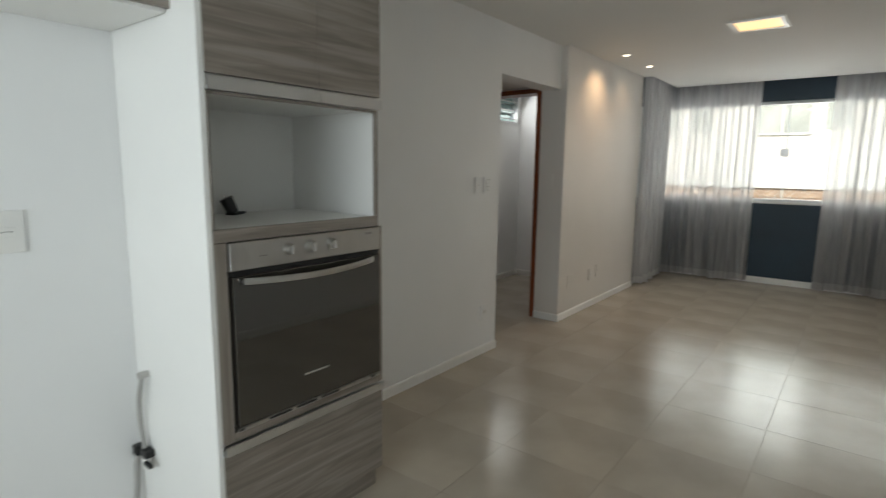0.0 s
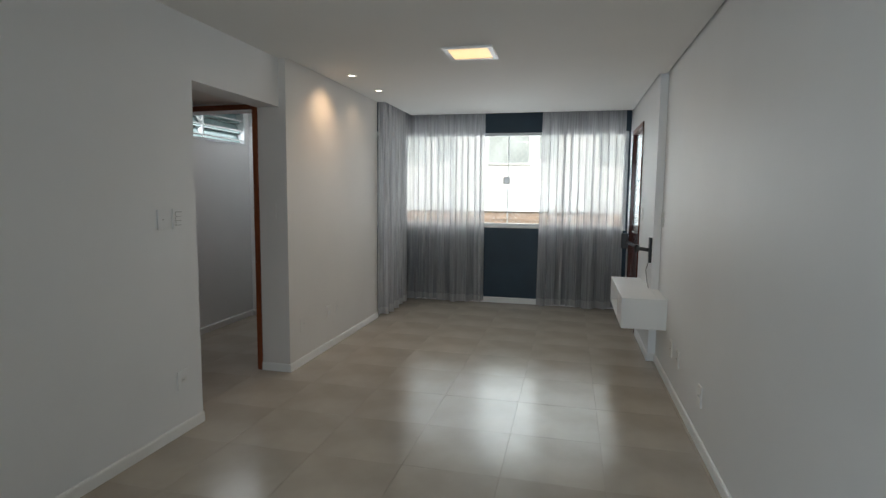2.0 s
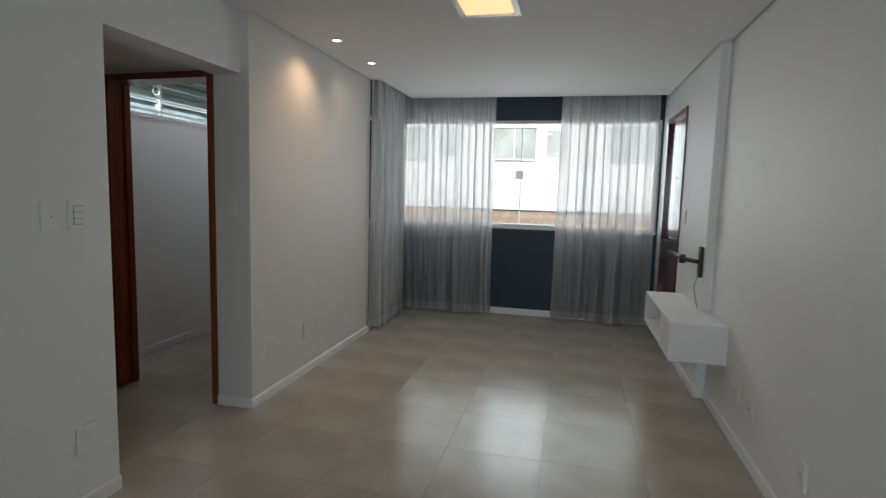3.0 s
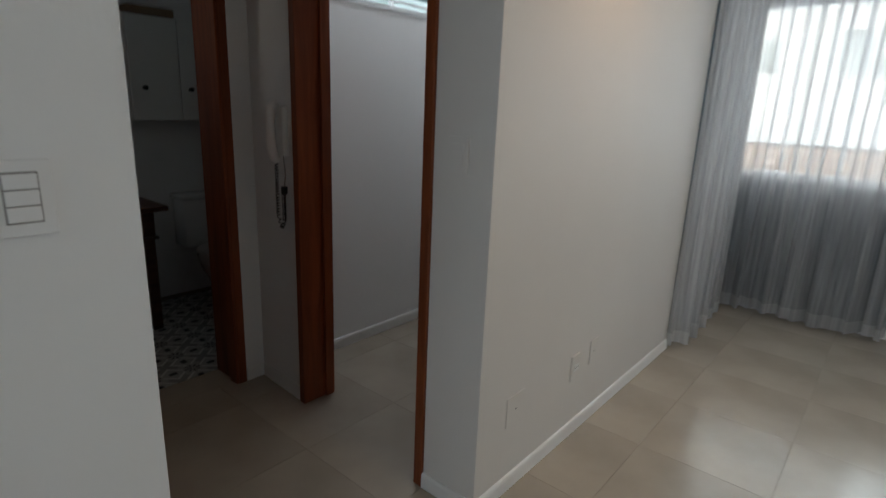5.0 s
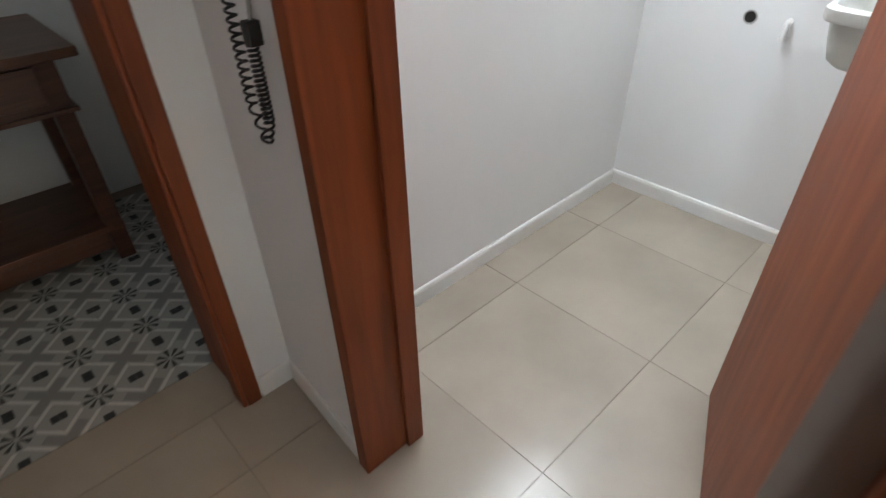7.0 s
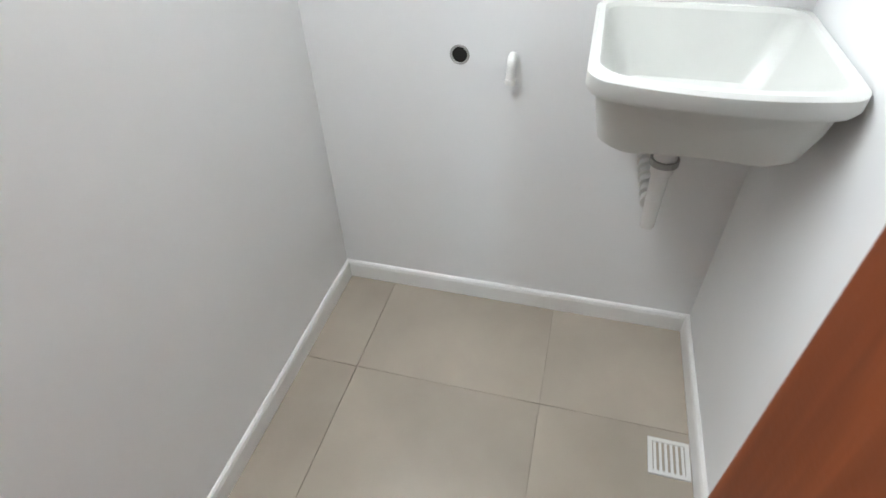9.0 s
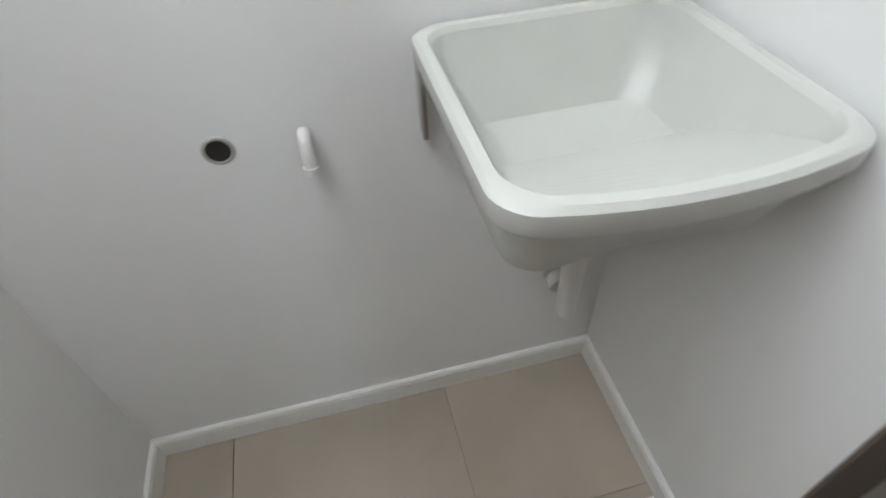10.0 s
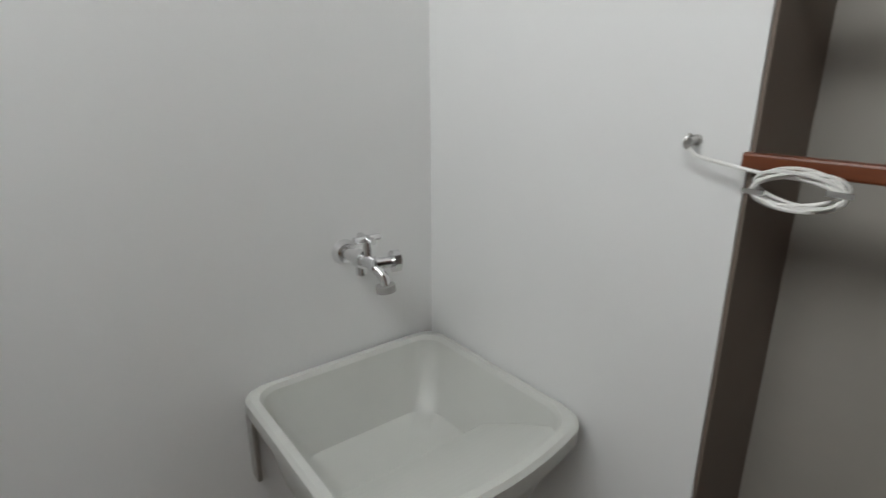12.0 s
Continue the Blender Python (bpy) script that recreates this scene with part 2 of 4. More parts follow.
def tube(points, r, seg=8):
    """A pipe along a smooth run of points."""
    bm = bmesh.new()
    pts = [Vector(p) for p in points]
    rings = []
    side = None
    for i, p in enumerate(pts):
        d = (pts[min(i + 1, len(pts) - 1)] - pts[max(i - 1, 0)]).normalized()
        if side is None:
            side = d.orthogonal().normalized()
        side = (side - d * side.dot(d)).normalized()
        up = d.cross(side)
        rings.append([bm.verts.new(p + r * (math.cos(k * math.tau / seg) * side + math.sin(k * math.tau / seg) * up)) for k in range(seg)])
    for a, b in zip(rings, rings[1:]):
        for k in range(seg):
            bm.faces.new((a[k], a[(k + 1) % seg], b[(k + 1) % seg], b[k]))
    bm.faces.new(rings[0][::-1])
    bm.faces.new(rings[-1])
    return bm


def lathe(profile, seg=32):
    """A turned body from (radius, height) pairs about z."""
    bm = bmesh.new()
    rings = [[bm.verts.new((r * math.cos(k * math.tau / seg), r * math.sin(k * math.tau / seg), z)) for k in range(seg)] for r, z in profile]
    for a, b in zip(rings, rings[1:]):
        for k in range(seg):
            bm.faces.new((a[k], a[(k + 1) % seg], b[(k + 1) % seg], b[k]))
    return bm


def mesh_of(name, bm, material, smooth=False):
    bmesh.ops.recalc_face_normals(bm, faces=bm.faces)
    me = bpy.data.meshes.new(name)
    for f in bm.faces:
        f.smooth = smooth
    bm.to_mesh(me)
    bm.free()
    me.materials.append(material)
    return me


def part(name, bm, material, parent=None, label="", smooth=False):
    ob = new(name, mesh_of(name, bm, material, smooth))
    if smooth:
        ob.data.set_sharp_from_angle(angle=radians(40))
    if parent is not None:
        ob.parent = parent
    if label:
        ob["label"] = label
    return ob


def thing(name, label, category, group="", at=(0, 0, 0), turn=0):
    ob = new(name)
    ob.empty_display_size = 0.1
    ob.matrix_basis = pose(*at, 0, 0, turn)
    return tagged(ob, label, category, group)


def setting(name, bm, material, label, category):
    return tagged(part(name, bm, material), label, category, "", "structure")


# ---- the shell ----
XR, XP, YP = 2.815, 2.755, 1.05
H, YC, YW, YB = 2.37, 2.93, 3.18, 3.05
TOP = 2.64
XK = -0.055


def skew(bm):
    """Turns the lobby wall slightly away from the living room, hinged at the wall end."""
    for v in bm.verts:
        v.co.y -= 0.058 * (v.co.x + 0.235)
    return bm

SILL, HEAD = 0.99, 2.165
LX0, LX1, LY1 = -1.402, -0.362, 1.692

setting("floor", boxes(((-3.2, -7.2, -0.15), (3.0, 3.4, -0.004))), M_GROUT, "tiled floor bed with dark grout under all rooms", "floor")
setting("wall_right", boxes(((XR, -7.2, 0), (3.0, YP, TOP)), ((XP, YP, 0), (3.0, 1.98, TOP)), ((XP, 2.88, 0), (3.0, 3.4, TOP)), ((XP, 1.98, 2.12), (3.0, 2.88, TOP))), M_WALL, "plain white painted long wall with shallow pier", "wall")
setting("wall_living_left", boxes(((-0.235, 0, 0), (0, 0.15, TOP)), ((-0.12, 0.15, 0), (0, 1.95, TOP))), M_BEIGE, "warm white painted living room wall", "wall")
setting("wall_recess", boxes(((-0.42, 1.83, 0), (-0.12, 1.95, TOP)), ((-0.42, 1.95, 0), (-0.3, 2.1, TOP)), ((-0.42, 2.1, 0), (-0.3, 3.0, SILL)), ((-0.42, 2.1, HEAD), (-0.3, 3.0, TOP)), ((-0.42, 3.0, 0), (-0.3, 3.4, TOP))), M_NAVY, "dark navy wall of the window recess", "wall")
setting("wall_window", boxes(((-0.3, YW, 0), (XP, YW + 0.18, SILL)), ((-0.3, YW, HEAD), (XP, YW + 0.18, TOP)), ((-0.3, YW, SILL), (-0.10, YW + 0.18, HEAD)), ((2.735, YW, SILL), (XP, YW + 0.18, HEAD))), M_NAVY, "dark navy painted wall below and above the window", "wall")
setting("wall_back", boxes(((-3.2, -7.2, 0), (0.2, -7.05, TOP)), ((2.6, -7.2, 0), (3.0, -7.05, TOP)), ((0.2, -7.2, 0), (2.6, -7.05, 0.9)), ((0.2, -7.2, 2.1), (2.6, -7.05, TOP))), M_WALL, "plain white painted back wall with a window opening", "wall")
setting("wall_kitchen", boxes(((-0.24, -3.3, 0), (XK, -0.955, TOP)), ((-0.24, -7.1, 0), (0.01, -3.3, TOP))), M_WALL, "plain white painted wall behind and beside the oven tower", "wall")
setting("wall_header", boxes(((-0.24, -0.955, 2.02), (XK, 0, TOP))), M_WALL, "white painted lintel over the lobby opening", "wall")
setting("wall_lobby_bathroom", boxes(((-1.63, -0.048, 0), (-1.425, 0.085, TOP)), ((-1.63, -1.3, 0), (-1.425, -0.745, TOP)), ((-1.63, -0.745, 2.035), (-1.425, -0.048, TOP))), M_WALL, "white painted lobby wall around the bathroom door", "wall")
setting("wall_lobby_laundry", skew(boxes(((-1.63, 0, 0), (-1.08, 0.15, TOP)), ((-1.08, 0, 2.035), (-0.236, 0.15, TOP)))), M_WALL, "white painted lobby wall with the entry phone", "wall")
setting("wall_lobby_bedroom", skew(boxes(((-1.425, -1.08, 0), (-1.15, -0.9, TOP)), ((-1.15, -1.08, 2.035), (-0.2405, -0.9, TOP)))), M_WALL, "white painted lobby wall around the bedroom door", "wall")
setting("wall_bedroom_backing", boxes(((-1.44, -1.5, 0), (-0.2405, -1.4, TOP))), M_WALL, "plain white wall beyond the bedroom door", "wall")
setting("wall_laundry_left", boxes(((-1.56, 0.18, 0), (LX0, 1.84, 1.885)), ((-1.56, 0.18, 2.35), (LX0, 1.84, TOP)), ((-1.56, 0.18, 1.885), (LX0, 0.34, 2.35)), ((-1.56, 1.62, 1.885), (LX0, 1.84, 2.35))), M_WALL, "white painted laundry wall with a high louvre window", "wall")
setting("wall_laundry_end", boxes(((LX0, LY1, 0), (-0.12, LY1 + 0.15, TOP))), M_WALL, "white painted laundry wall behind the wash tank", "wall")
setting("wall_laundry_right", boxes(((LX1, 1.152, 0), (-0.12, LY1, TOP)), ((LX1, 0.16, 2.2), (-0.12, 1.152, TOP))), M_WALL, "white painted laundry wall beside a shelved niche", "wall")
for n_, (a_, b_) in enumerate((((-3.05, -1.4, 0), (-2.92, 1.0, TOP)), ((-2.92, 0.85, 0), (-1.63, 1.0, TOP)), ((-2.92, -1.4, 0), (-2.5, -1.28, TOP)), ((-1.9, -1.4, 0), (-1.63, -1.28, TOP)), ((-2.5, -1.4, 0), (-1.9, -1.28, 1.7)), ((-2.5, -1.4, 2.2), (-1.9, -1.28, TOP)), ((-1.63, 0.15, 0), (-1.56, 1.0, 1.84)))):
    setting("wall_bathroom_%d" % (n_ + 1), boxes((a_, b_)), M_WALL, "pale painted bathroom wall", "wall")
# Walls added outside to keep open sky light off the high louvre.
setting("wall_shaft", boxes(((-2.1, 1.0, 0), (-2.0, 1.95, TOP)), ((-2.0, 1.85, 0), (-1.41, 1.95, TOP))), M_WALL, "added wall that blocks sky light behind the louvre window", "wall")
setting("ceiling", boxes(((0.10, -7.05, H), (XP - 0.014, YC, H + 0.08)), ((0.04, -7.05, H), (0.10, 1.93, H + 0.08)), ((XP - 0.014, -7.05, H), (XR - 0.016, YP - 0.012, H + 0.08)), ((0.014, 0, H), (0.04, 1.93, H + 0.08)), ((XK, -7.05, H), (0.04, 0, H + 0.08))), M_CEIL, "lowered white plaster ceiling ending before the curtains", "ceiling")
setting("ceiling_slab", boxes(((-3.2, -7.2, TOP), (3.0, 3.4, TOP + 0.12))), M_CEIL, "white upper ceiling slab", "ceiling")
setting("ceiling_lobby", boxes(((-1.425, -0.84, 2.06), (-0.2405, 0.05, 2.10))), M_CEIL, "low white lobby ceiling", "ceiling")


def skirting(name, a, b, h=0.062, d=0.012, cap=True):
    """A painted skirting board with an eased top edge from a to b; depth to the left of the run."""
    a, b = Vector((*a, 0)), Vector((*b, 0))
    along = (b - a).normalized()
    out = Vector((-along.y, along.x, 0))
    bm = bmesh.new()
    prof = [(0, 0), (d, 0), (d, h - 0.012), (d * 0.75, h - 0.003), (d * 0.4, h), (0, h)]
    ends = [[bm.verts.new(p + out * u + Vector((0, 0, w))) for u, w in prof] for p in (a, b)]
    for k in range(len(prof)):
        j = (k + 1) % len(prof)
        bm.faces.new((ends[0][k], ends[0][j], ends[1][j], ends[1][k]))
    bm.faces.new(ends[0])
    bm.faces.new(ends[1][::-1])
    return setting(name, bm, M_TRIM, "white painted skirting board at the wall foot", "baseboard")


skirting("baseboard", (0, 1.95), (0, -0.014))
skirting("baseboard", (0, 0), (-0.235, 0))
skirting("baseboard", (XK, -0.955), (XK, -2.80))
skirting("baseboard", (XR, -7.05), (XR, YP))
skirting("baseboard", (XR, YP), (XP - 0.014, YP))
skirting("baseboard", (XP, YP), (XP, 1.93))
skirting("baseboard", (XP, YW), (-0.3, YW), 0.072)
skirting("baseboard", (-1.07, 0.0484), (-1.412, 0.0683), 0.07, 0.008)
skirting("baseboard", (-1.425, 0.068), (-1.425, -0.03), 0.07, 0.008)
skirting("baseboard", (-1.425, -0.757), (-1.425, -0.84), 0.07)
skirting("baseboard", (-1.425, -0.831), (-1.15, -0.847), 0.07, 0.01)
skirting("baseboard", (LX0, LY1), (LX0, 0.2))
skirting("baseboard", (LX1, LY1), (LX0, LY1))
skirting("baseboard", (LX1, 1.152), (LX1, LY1))


# ---- doors and windows ----
def door_frame(name, ob_label, x0, x1, y0, y1, top, axis="x", w=0.04, lip=0.012, turned=False):
    """Jambs and head lining an opening; axis tells along which axis the opening runs."""
    fr = tagged(new(name), ob_label, "door frame", "", "structure")

    def bx(a, b, mt, nm):
        if axis == "x":
            bm = boxes((a, b), bevel=0.003)
            if turned:
                skew(bm)
        else:
            bm = boxes(((a[1], a[0], a[2]), (b[1], b[0], b[2])), bevel=0.003)
        part(nm, bm, mt, fr)
    bx((x0, y0 - lip, 0), (x0 + w, y1 + lip, top), M_RED, "jamb")
    bx((x1 - w, y0 - lip, 0), (x1, y1 + lip, top), M_RED, "jamb")
    bx((x0 + w, y0 - lip, top - w), (x1 - w, y1 + lip, top), M_REDH if axis == "x" else M_REDY, "head")
    mid = y0 + (y1 - y0) * 0.72
    bx((x0 + w, mid, 0), (x0 + w + 0.012, y1 + lip - 0.004, top - w), M_RED, "door_stop")
    bx((x1 - w - 0.012, mid, 0), (x1 - w, y1 + lip - 0.004, top - w), M_RED, "door_stop")
    return fr


door_frame("door_frame_1", "red-brown varnished wooden frame of the laundry door", -1.066, -0.237, 0.0, 0.15, 2.045, turned=True)
door_frame("door_frame_2", "red-brown varnished wooden frame of the bathroom door", -0.757, -0.036, -1.63, -1.425, 2.045, "y")
door_frame("door_frame_3", "red-brown varnished wooden frame of the bedroom door", -1.15, -0.2415, -1.08, -0.922, 2.045, w=0.085, turned=True)
for fr_name, at in (("door_frame_2", ((-1.575, -0.718, 0.98), (-1.545, -0.7155, 1.10))), ("door_frame_2", ((-1.6, -0.718, 0.23), (-1.57, -0.7155, 0.31)))):
    part("strike_plate", boxes(at), M_STEEL, bpy.data.objects[fr_name], "small steel strike plate")

leaf = tagged(thing("door_1", "red-brown veneered laundry door standing open inwards", "door", at=(-0.28, 0.205, 0), turn=21), kind="structure")
part("leaf", boxes(((-0.035, 0, 0.012), (0, 0.69, 2.0)), bevel=0.003), M_RED, leaf)
bed = tagged(thing("door_2", "closed red-brown veneered bedroom door", "door"), kind="structure")
part("leaf", skew(boxes(((-1.064, -1.075, 0.01), (-0.328, -1.04, 1.955)), bevel=0.003)), M_RED, bed)

entry = tagged(thing("door_3", "glossy dark red entrance door in a white frame", "door"), kind="structure")
part("leaf", boxes(((XP + 0.02, 2.02, 0.01), (XP + 0.06, 2.84, 2.08)), bevel=0.003), M_ENTRY, entry)
part("frame_side", boxes(((XP - 0.012, 1.98, 0), (XP + 0.1, 2.02, 2.12)), bevel=0.002), M_ENTRY, entry)
part("frame_side", boxes(((XP - 0.012, 2.84, 0), (XP + 0.1, 2.88, 2.12)), bevel=0.002), M_ENTRY, entry)
part("frame_head", boxes(((XP - 0.012, 2.02, 2.08), (XP + 0.1, 2.84, 2.12)), bevel=0.002), M_REDY, entry)
part("door_handle", add_rod(rod((XP + 0.02, 2.1, 1.02), (XP - 0.04, 2.1, 1.02), 0.01), (XP - 0.035, 2.095, 1.02), (XP - 0.035, 2.22, 1.02), 0.009), M_STEEL, entry, "steel lever handle", True)
part("peephole", rod((XP + 0.021, 2.43, 1.55), (XP + 0.014, 2.43, 1.55), 0.012), M_CHROME, entry, "small round peephole", True)

win = tagged(thing("window_1", "wide sliding window of clear glass in white aluminium", "window"), kind="structure")
yw = YW + 0.03
part("window_frame", boxes(((-0.10, yw, SILL), (2.735, yw + 0.07, SILL + 0.035)), ((-0.10, yw, HEAD - 0.035), (2.735, yw + 0.07, HEAD)), ((-0.10, yw, SILL + 0.035), (-0.065, yw + 0.07, HEAD - 0.035)), ((2.70, yw, SILL + 0.035), (2.735, yw + 0.07, HEAD - 0.035))), M_ALUW, win)
part("window_sill", boxes(((-0.10, YW - 0.012, SILL - 0.02), (2.735, YW + 0.03, SILL + 0.004)), bevel=0.003), M_TRIM, win, "white sill strip")
for k, (xa, xb, off) in enumerate(((-0.065, 0.59, 0.012), (0.58, 1.30, 0.034), (1.29, 2.0, 0.012), (1.99, 2.70, 0.034))):
    pane = part("pane", boxes(((xa, yw + off, SILL + 0.035), (xb, yw + off + 0.006, HEAD - 0.035))), M_GLASS, win)
    pane.visible_shadow = False
    part("stile", boxes(((xb - 0.014, yw + off - 0.004, SILL + 0.035), (xb, yw + off + 0.012, HEAD - 0.035))), M_ALU, win)
part("lock", boxes(((1.235, yw - 0.016, 1.525), (1.325, yw + 0.01, 1.615)), bevel=0.006), M_STEEL, win, "square grey window lock")
side = tagged(thing("window_2", "narrow clear side window in white aluminium", "window"), kind="structure")
part("window_frame", boxes(((-0.38, 2.1, SILL), (-0.32, 3.0, SILL + 0.035)), ((-0.38, 2.1, HEAD - 0.035), (-0.32, 3.0, HEAD)), ((-0.38, 2.1, SILL + 0.035), (-0.32, 2.135, HEAD - 0.035)), ((-0.38, 2.965, SILL + 0.035), (-0.32, 3.0, HEAD - 0.035))), M_ALUW, side)
part("pane", boxes(((-0.352, 2.135, SILL + 0.035), (-0.346, 2.965, HEAD - 0.035))), M_GLASS, side).visible_shadow = False

louvre = tagged(thing("window_3", "high tilting louvre window of greenish glass", "window"), kind="structure")
part("window_frame", boxes(((-1.53, 0.34, 1.885), (LX0 + 0.008, 1.62, 1.91)), ((-1.53, 0.34, 2.325), (LX0 + 0.008, 1.62, 2.35)), ((-1.53, 0.34, 1.91), (LX0 + 0.008, 0.365, 2.325)), ((-1.53, 1.595, 1.91), (LX0 + 0.008, 1.62, 2.325)), ((-1.53, 0.95, 1.91), (LX0 - 0.02, 0.97, 2.325))), M_ALUW, louvre)
for k in range(4):
    z = 1.965 + 0.103 * k
    for ya, yb in ((0.37, 0.948), (0.972, 1.593)):
        g = boxes(((-0.058, ya, -0.003), (0.058, yb, 0.003)))
        bmesh.ops.transform(g, matrix=pose(-1.47, 0, z, 0, 62, 0), verts=g.verts)
        part("slat", g, M_GLASSG, louvre).visible_shadow = False
        part("rail", boxes(((-1.425, ya, z - 0.03), (-1.413, yb, z - 0.018))), M_ALU, louvre)
ring = [(-1.40 + 0.012, 0.87 + 0.035 * math.cos(a * math.tau / 20), 2.1 + 0.035 * math.sin(a * math.tau / 20)) for a in range(21)]
part("pull_ring", tube(ring, 0.005), M_ALU, louvre, "grey pull ring", True)
backwin = tagged(thing("window_4", "back window of clear glass", "window"), kind="structure")
part("window_frame", boxes(((0.2, -7.16, 0.9), (2.6, -7.1, 0.94)), ((0.2, -7.16, 2.06), (2.6, -7.1, 2.1)), ((1.38, -7.16, 0.94), (1.42, -7.1, 2.06))), M_ALUW, backwin)
# Panel added behind the opening only to stop the sun coming in.
part("blind", boxes(((0.2, -7.195, 0.9), (2.6, -7.19, 2.1))), M_TRIM, backwin, "added unseen panel that keeps the sun out of the room")


# ---- curtains ----
def curtain(name, along, start, end, base, seed, label, lean=0.0):
    """Gathered voile hung from the ceiling pocket to the floor, its folds deepening downwards."""
    rnd = random.Random(seed)
    cu = thing(name, label, "curtain", "white voile curtains at the windows")
    n, rows = int((end - start) * 260), 14
    folds = [(rnd.uniform(6.5, 9.5), rnd.uniform(0, 6.28), 0.5), (rnd.uniform(13, 19), rnd.uniform(0, 6.28), 0.36), (rnd.uniform(24, 33), rnd.uniform(0, 6.28), 0.16)]
    z0, z1 = 0.012, 2.56

    def sheet(za, zb, rws):
        bm = bmesh.new()
        grid = []
        for j in range(rws + 1):
            z = za + (zb - za) * j / rws
            f = (z1 - z) / (z1 - z0)
            line = []
            for i in range(n + 1):
                u = start + (end - start) * i / n
                w = sum(a * math.sin(u * k * math.tau / 2.2 * 1.6 + p + 0.35 * f * math.sin(k)) for k, p, a in folds)
                d = base + (0.052 + 0.036 * f) * w - lean * f * f
                k0, p0 = folds[0][0] * math.tau / 2.2 * 1.6, folds[0][1]
                k1, p1 = folds[1][0] * math.tau / 2.2 * 1.6, folds[1][1]
                over = 0.95 / k0 * math.sin(2 * (u * k0 + p0)) + 0.6 / k1 * math.sin(2 * (u * k1 + p1))
                uu = over + (start + end) / 2 + (u - (start + end) / 2) * (0.97 + 0.03 * f) + 0.012 * f * math.cos(u * 22 + seed)
                zz = z + (0.012 * math.sin(u * 9 + seed) if z < 0.05 else 0) + (0.012 if z < 0.05 else 0)
                line.append(bm.verts.new((uu, d, zz) if along == "x" else (d, uu, zz)))
            grid.append(line)
        for a, b in zip(grid, grid[1:]):
            for i in range(n):
                bm.faces.new((a[i], a[i + 1], b[i + 1], b[i]))
        return bm

    part("fabric", sheet(0.11, z1, rows), M_VOILE, cu, "", True)
    part("hem", sheet(z0, 0.11, 2), M_HEM, cu, "denser white hem", True)
    hd = boxes(((start, base - 0.012, z1 - 0.02), (end, base + 0.012, z1))) if along == "x" else boxes(((base - 0.012, start, z1 - 0.02), (base + 0.012, end, z1)))
    part("header_tape", hd, M_HEM, cu)
    return cu


curtain("curtain", "y", 1.955, 2.92, 0.03, 3, "white sheer voile curtain gathered at the side window")
curtain("curtain", "x", -0.04, 1.03, YB, 5, "white sheer voile curtain hanging before the navy wall", 0.0)
curtain("curtain", "x", 1.72, 2.66, YB, 9, "white sheer voile curtain beside the entrance door", 0.0)
track = thing("curtain_track", "white curtain track in the ceiling pocket", "curtain track")
part("rail", boxes(((0.10, YB - 0.015, 2.562), (2.75, YB + 0.015, 2.64))), M_ALUW, track)
part("rail", boxes(((0.045, 1.95, 2.562), (0.075, YB + 0.01, 2.64))), M_ALUW, track)


# ---- outside ----
def building():
    b = thing("apartment_building", "white rendered apartment block across the street", "building")
    items = []
    y0 = 17.0
    part("wall", boxes(((-16, y0, -6), (20, y0 + 8, 16))), M_FACADE, b)
    for i, x in enumerate(range(-13, 18, 4)):
        for j in range(-1, 5):
            z = -0.3 + j * 2.9
            wn_ = part("window", boxes(((x, y0 - 0.03, z), (x + 1.5, y0 + 0.02, z + 1.1))), M_FGLASS, b)
            part("frame", boxes(((x - 0.06, y0 - 0.07, z - 0.06), (x + 1.56, y0 - 0.03, z)), ((x - 0.06, y0 - 0.07, z + 1.1), (x + 1.56, y0 - 0.03, z + 1.16)), ((x + 0.72, y0 - 0.07, z), (x + 0.78, y0 - 0.03, z + 1.1))), M_ALUW, wn_)
            part("panel", boxes(((x + 1.9, y0 - 0.04, z + 0.1), (x + 2.6, y0 + 0.02, z + 1.0))), M_FGLASS, b)
    return b


building()
wallb = thing("boundary_wall", "low clay brick wall with a white coping", "wall")
part("base", boxes(((-12, 11.0, -6), (16, 11.25, 0.95))), M_ROOF, wallb)
part("coping", boxes(((-12, 10.9, 0.95), (16, 11.35, 1.35))), M_FACADE, wallb, "white rendered coping")
row_mesh = mesh_of("brick", boxes(((-0.19, -0.02, -0.085), (0.19, 0.02, 0.085))), M_ROOF)
for r in range(6):
    for c in range(26):
        bk = new("brick", row_mesh)
        bk.parent = wallb
        bk.location = (-3.6 + 0.41 * c + (0.2 if r % 2 else 0), 10.985, -0.15 + 0.195 * r)
bpy.data.objects["boundary_wall"]["label"] = "low clay brick wall with a white coping"
setting("ground", boxes(((-300, 3.6, -6.2), (300, 300, -6))), M_GROUND, "grey street ground far below the windows", "ground")

net = thing("safety_net", "white knotted safety net outside the window", "net")
bm = bmesh.new()
step = 0.075
k = -2.0
while k < 3.9:
    for s in (1, -1):
        xa, za = (k, SILL) if s == 1 else (k + 1.17, SILL)
        xb, zb = xa + s * 1.17, HEAD
        t0, t1 = 0.0, 1.0
        lo_, hi_ = -0.15, 2.68
        if xb != xa:
            ta, tb = (lo_ - xa) / (xb - xa), (hi_ - xa) / (xb - xa)
            t0, t1 = max(0, min(ta, tb)), min(1, max(ta, tb))
        if t1 > t0 + 0.02:
            add_rod(bm, (xa + (xb - xa) * t0, YW + 0.165, za + (zb - za) * t0), (xa + (xb - xa) * t1, YW + 0.165, za + (zb - za) * t1), 0.0011, 4)
    k += step
part("mesh", bm, M_NET, net)


# ---- kitchen ----
CY0, CY1, CX, CB = -3.533, -2.806, 0.555, 0.012


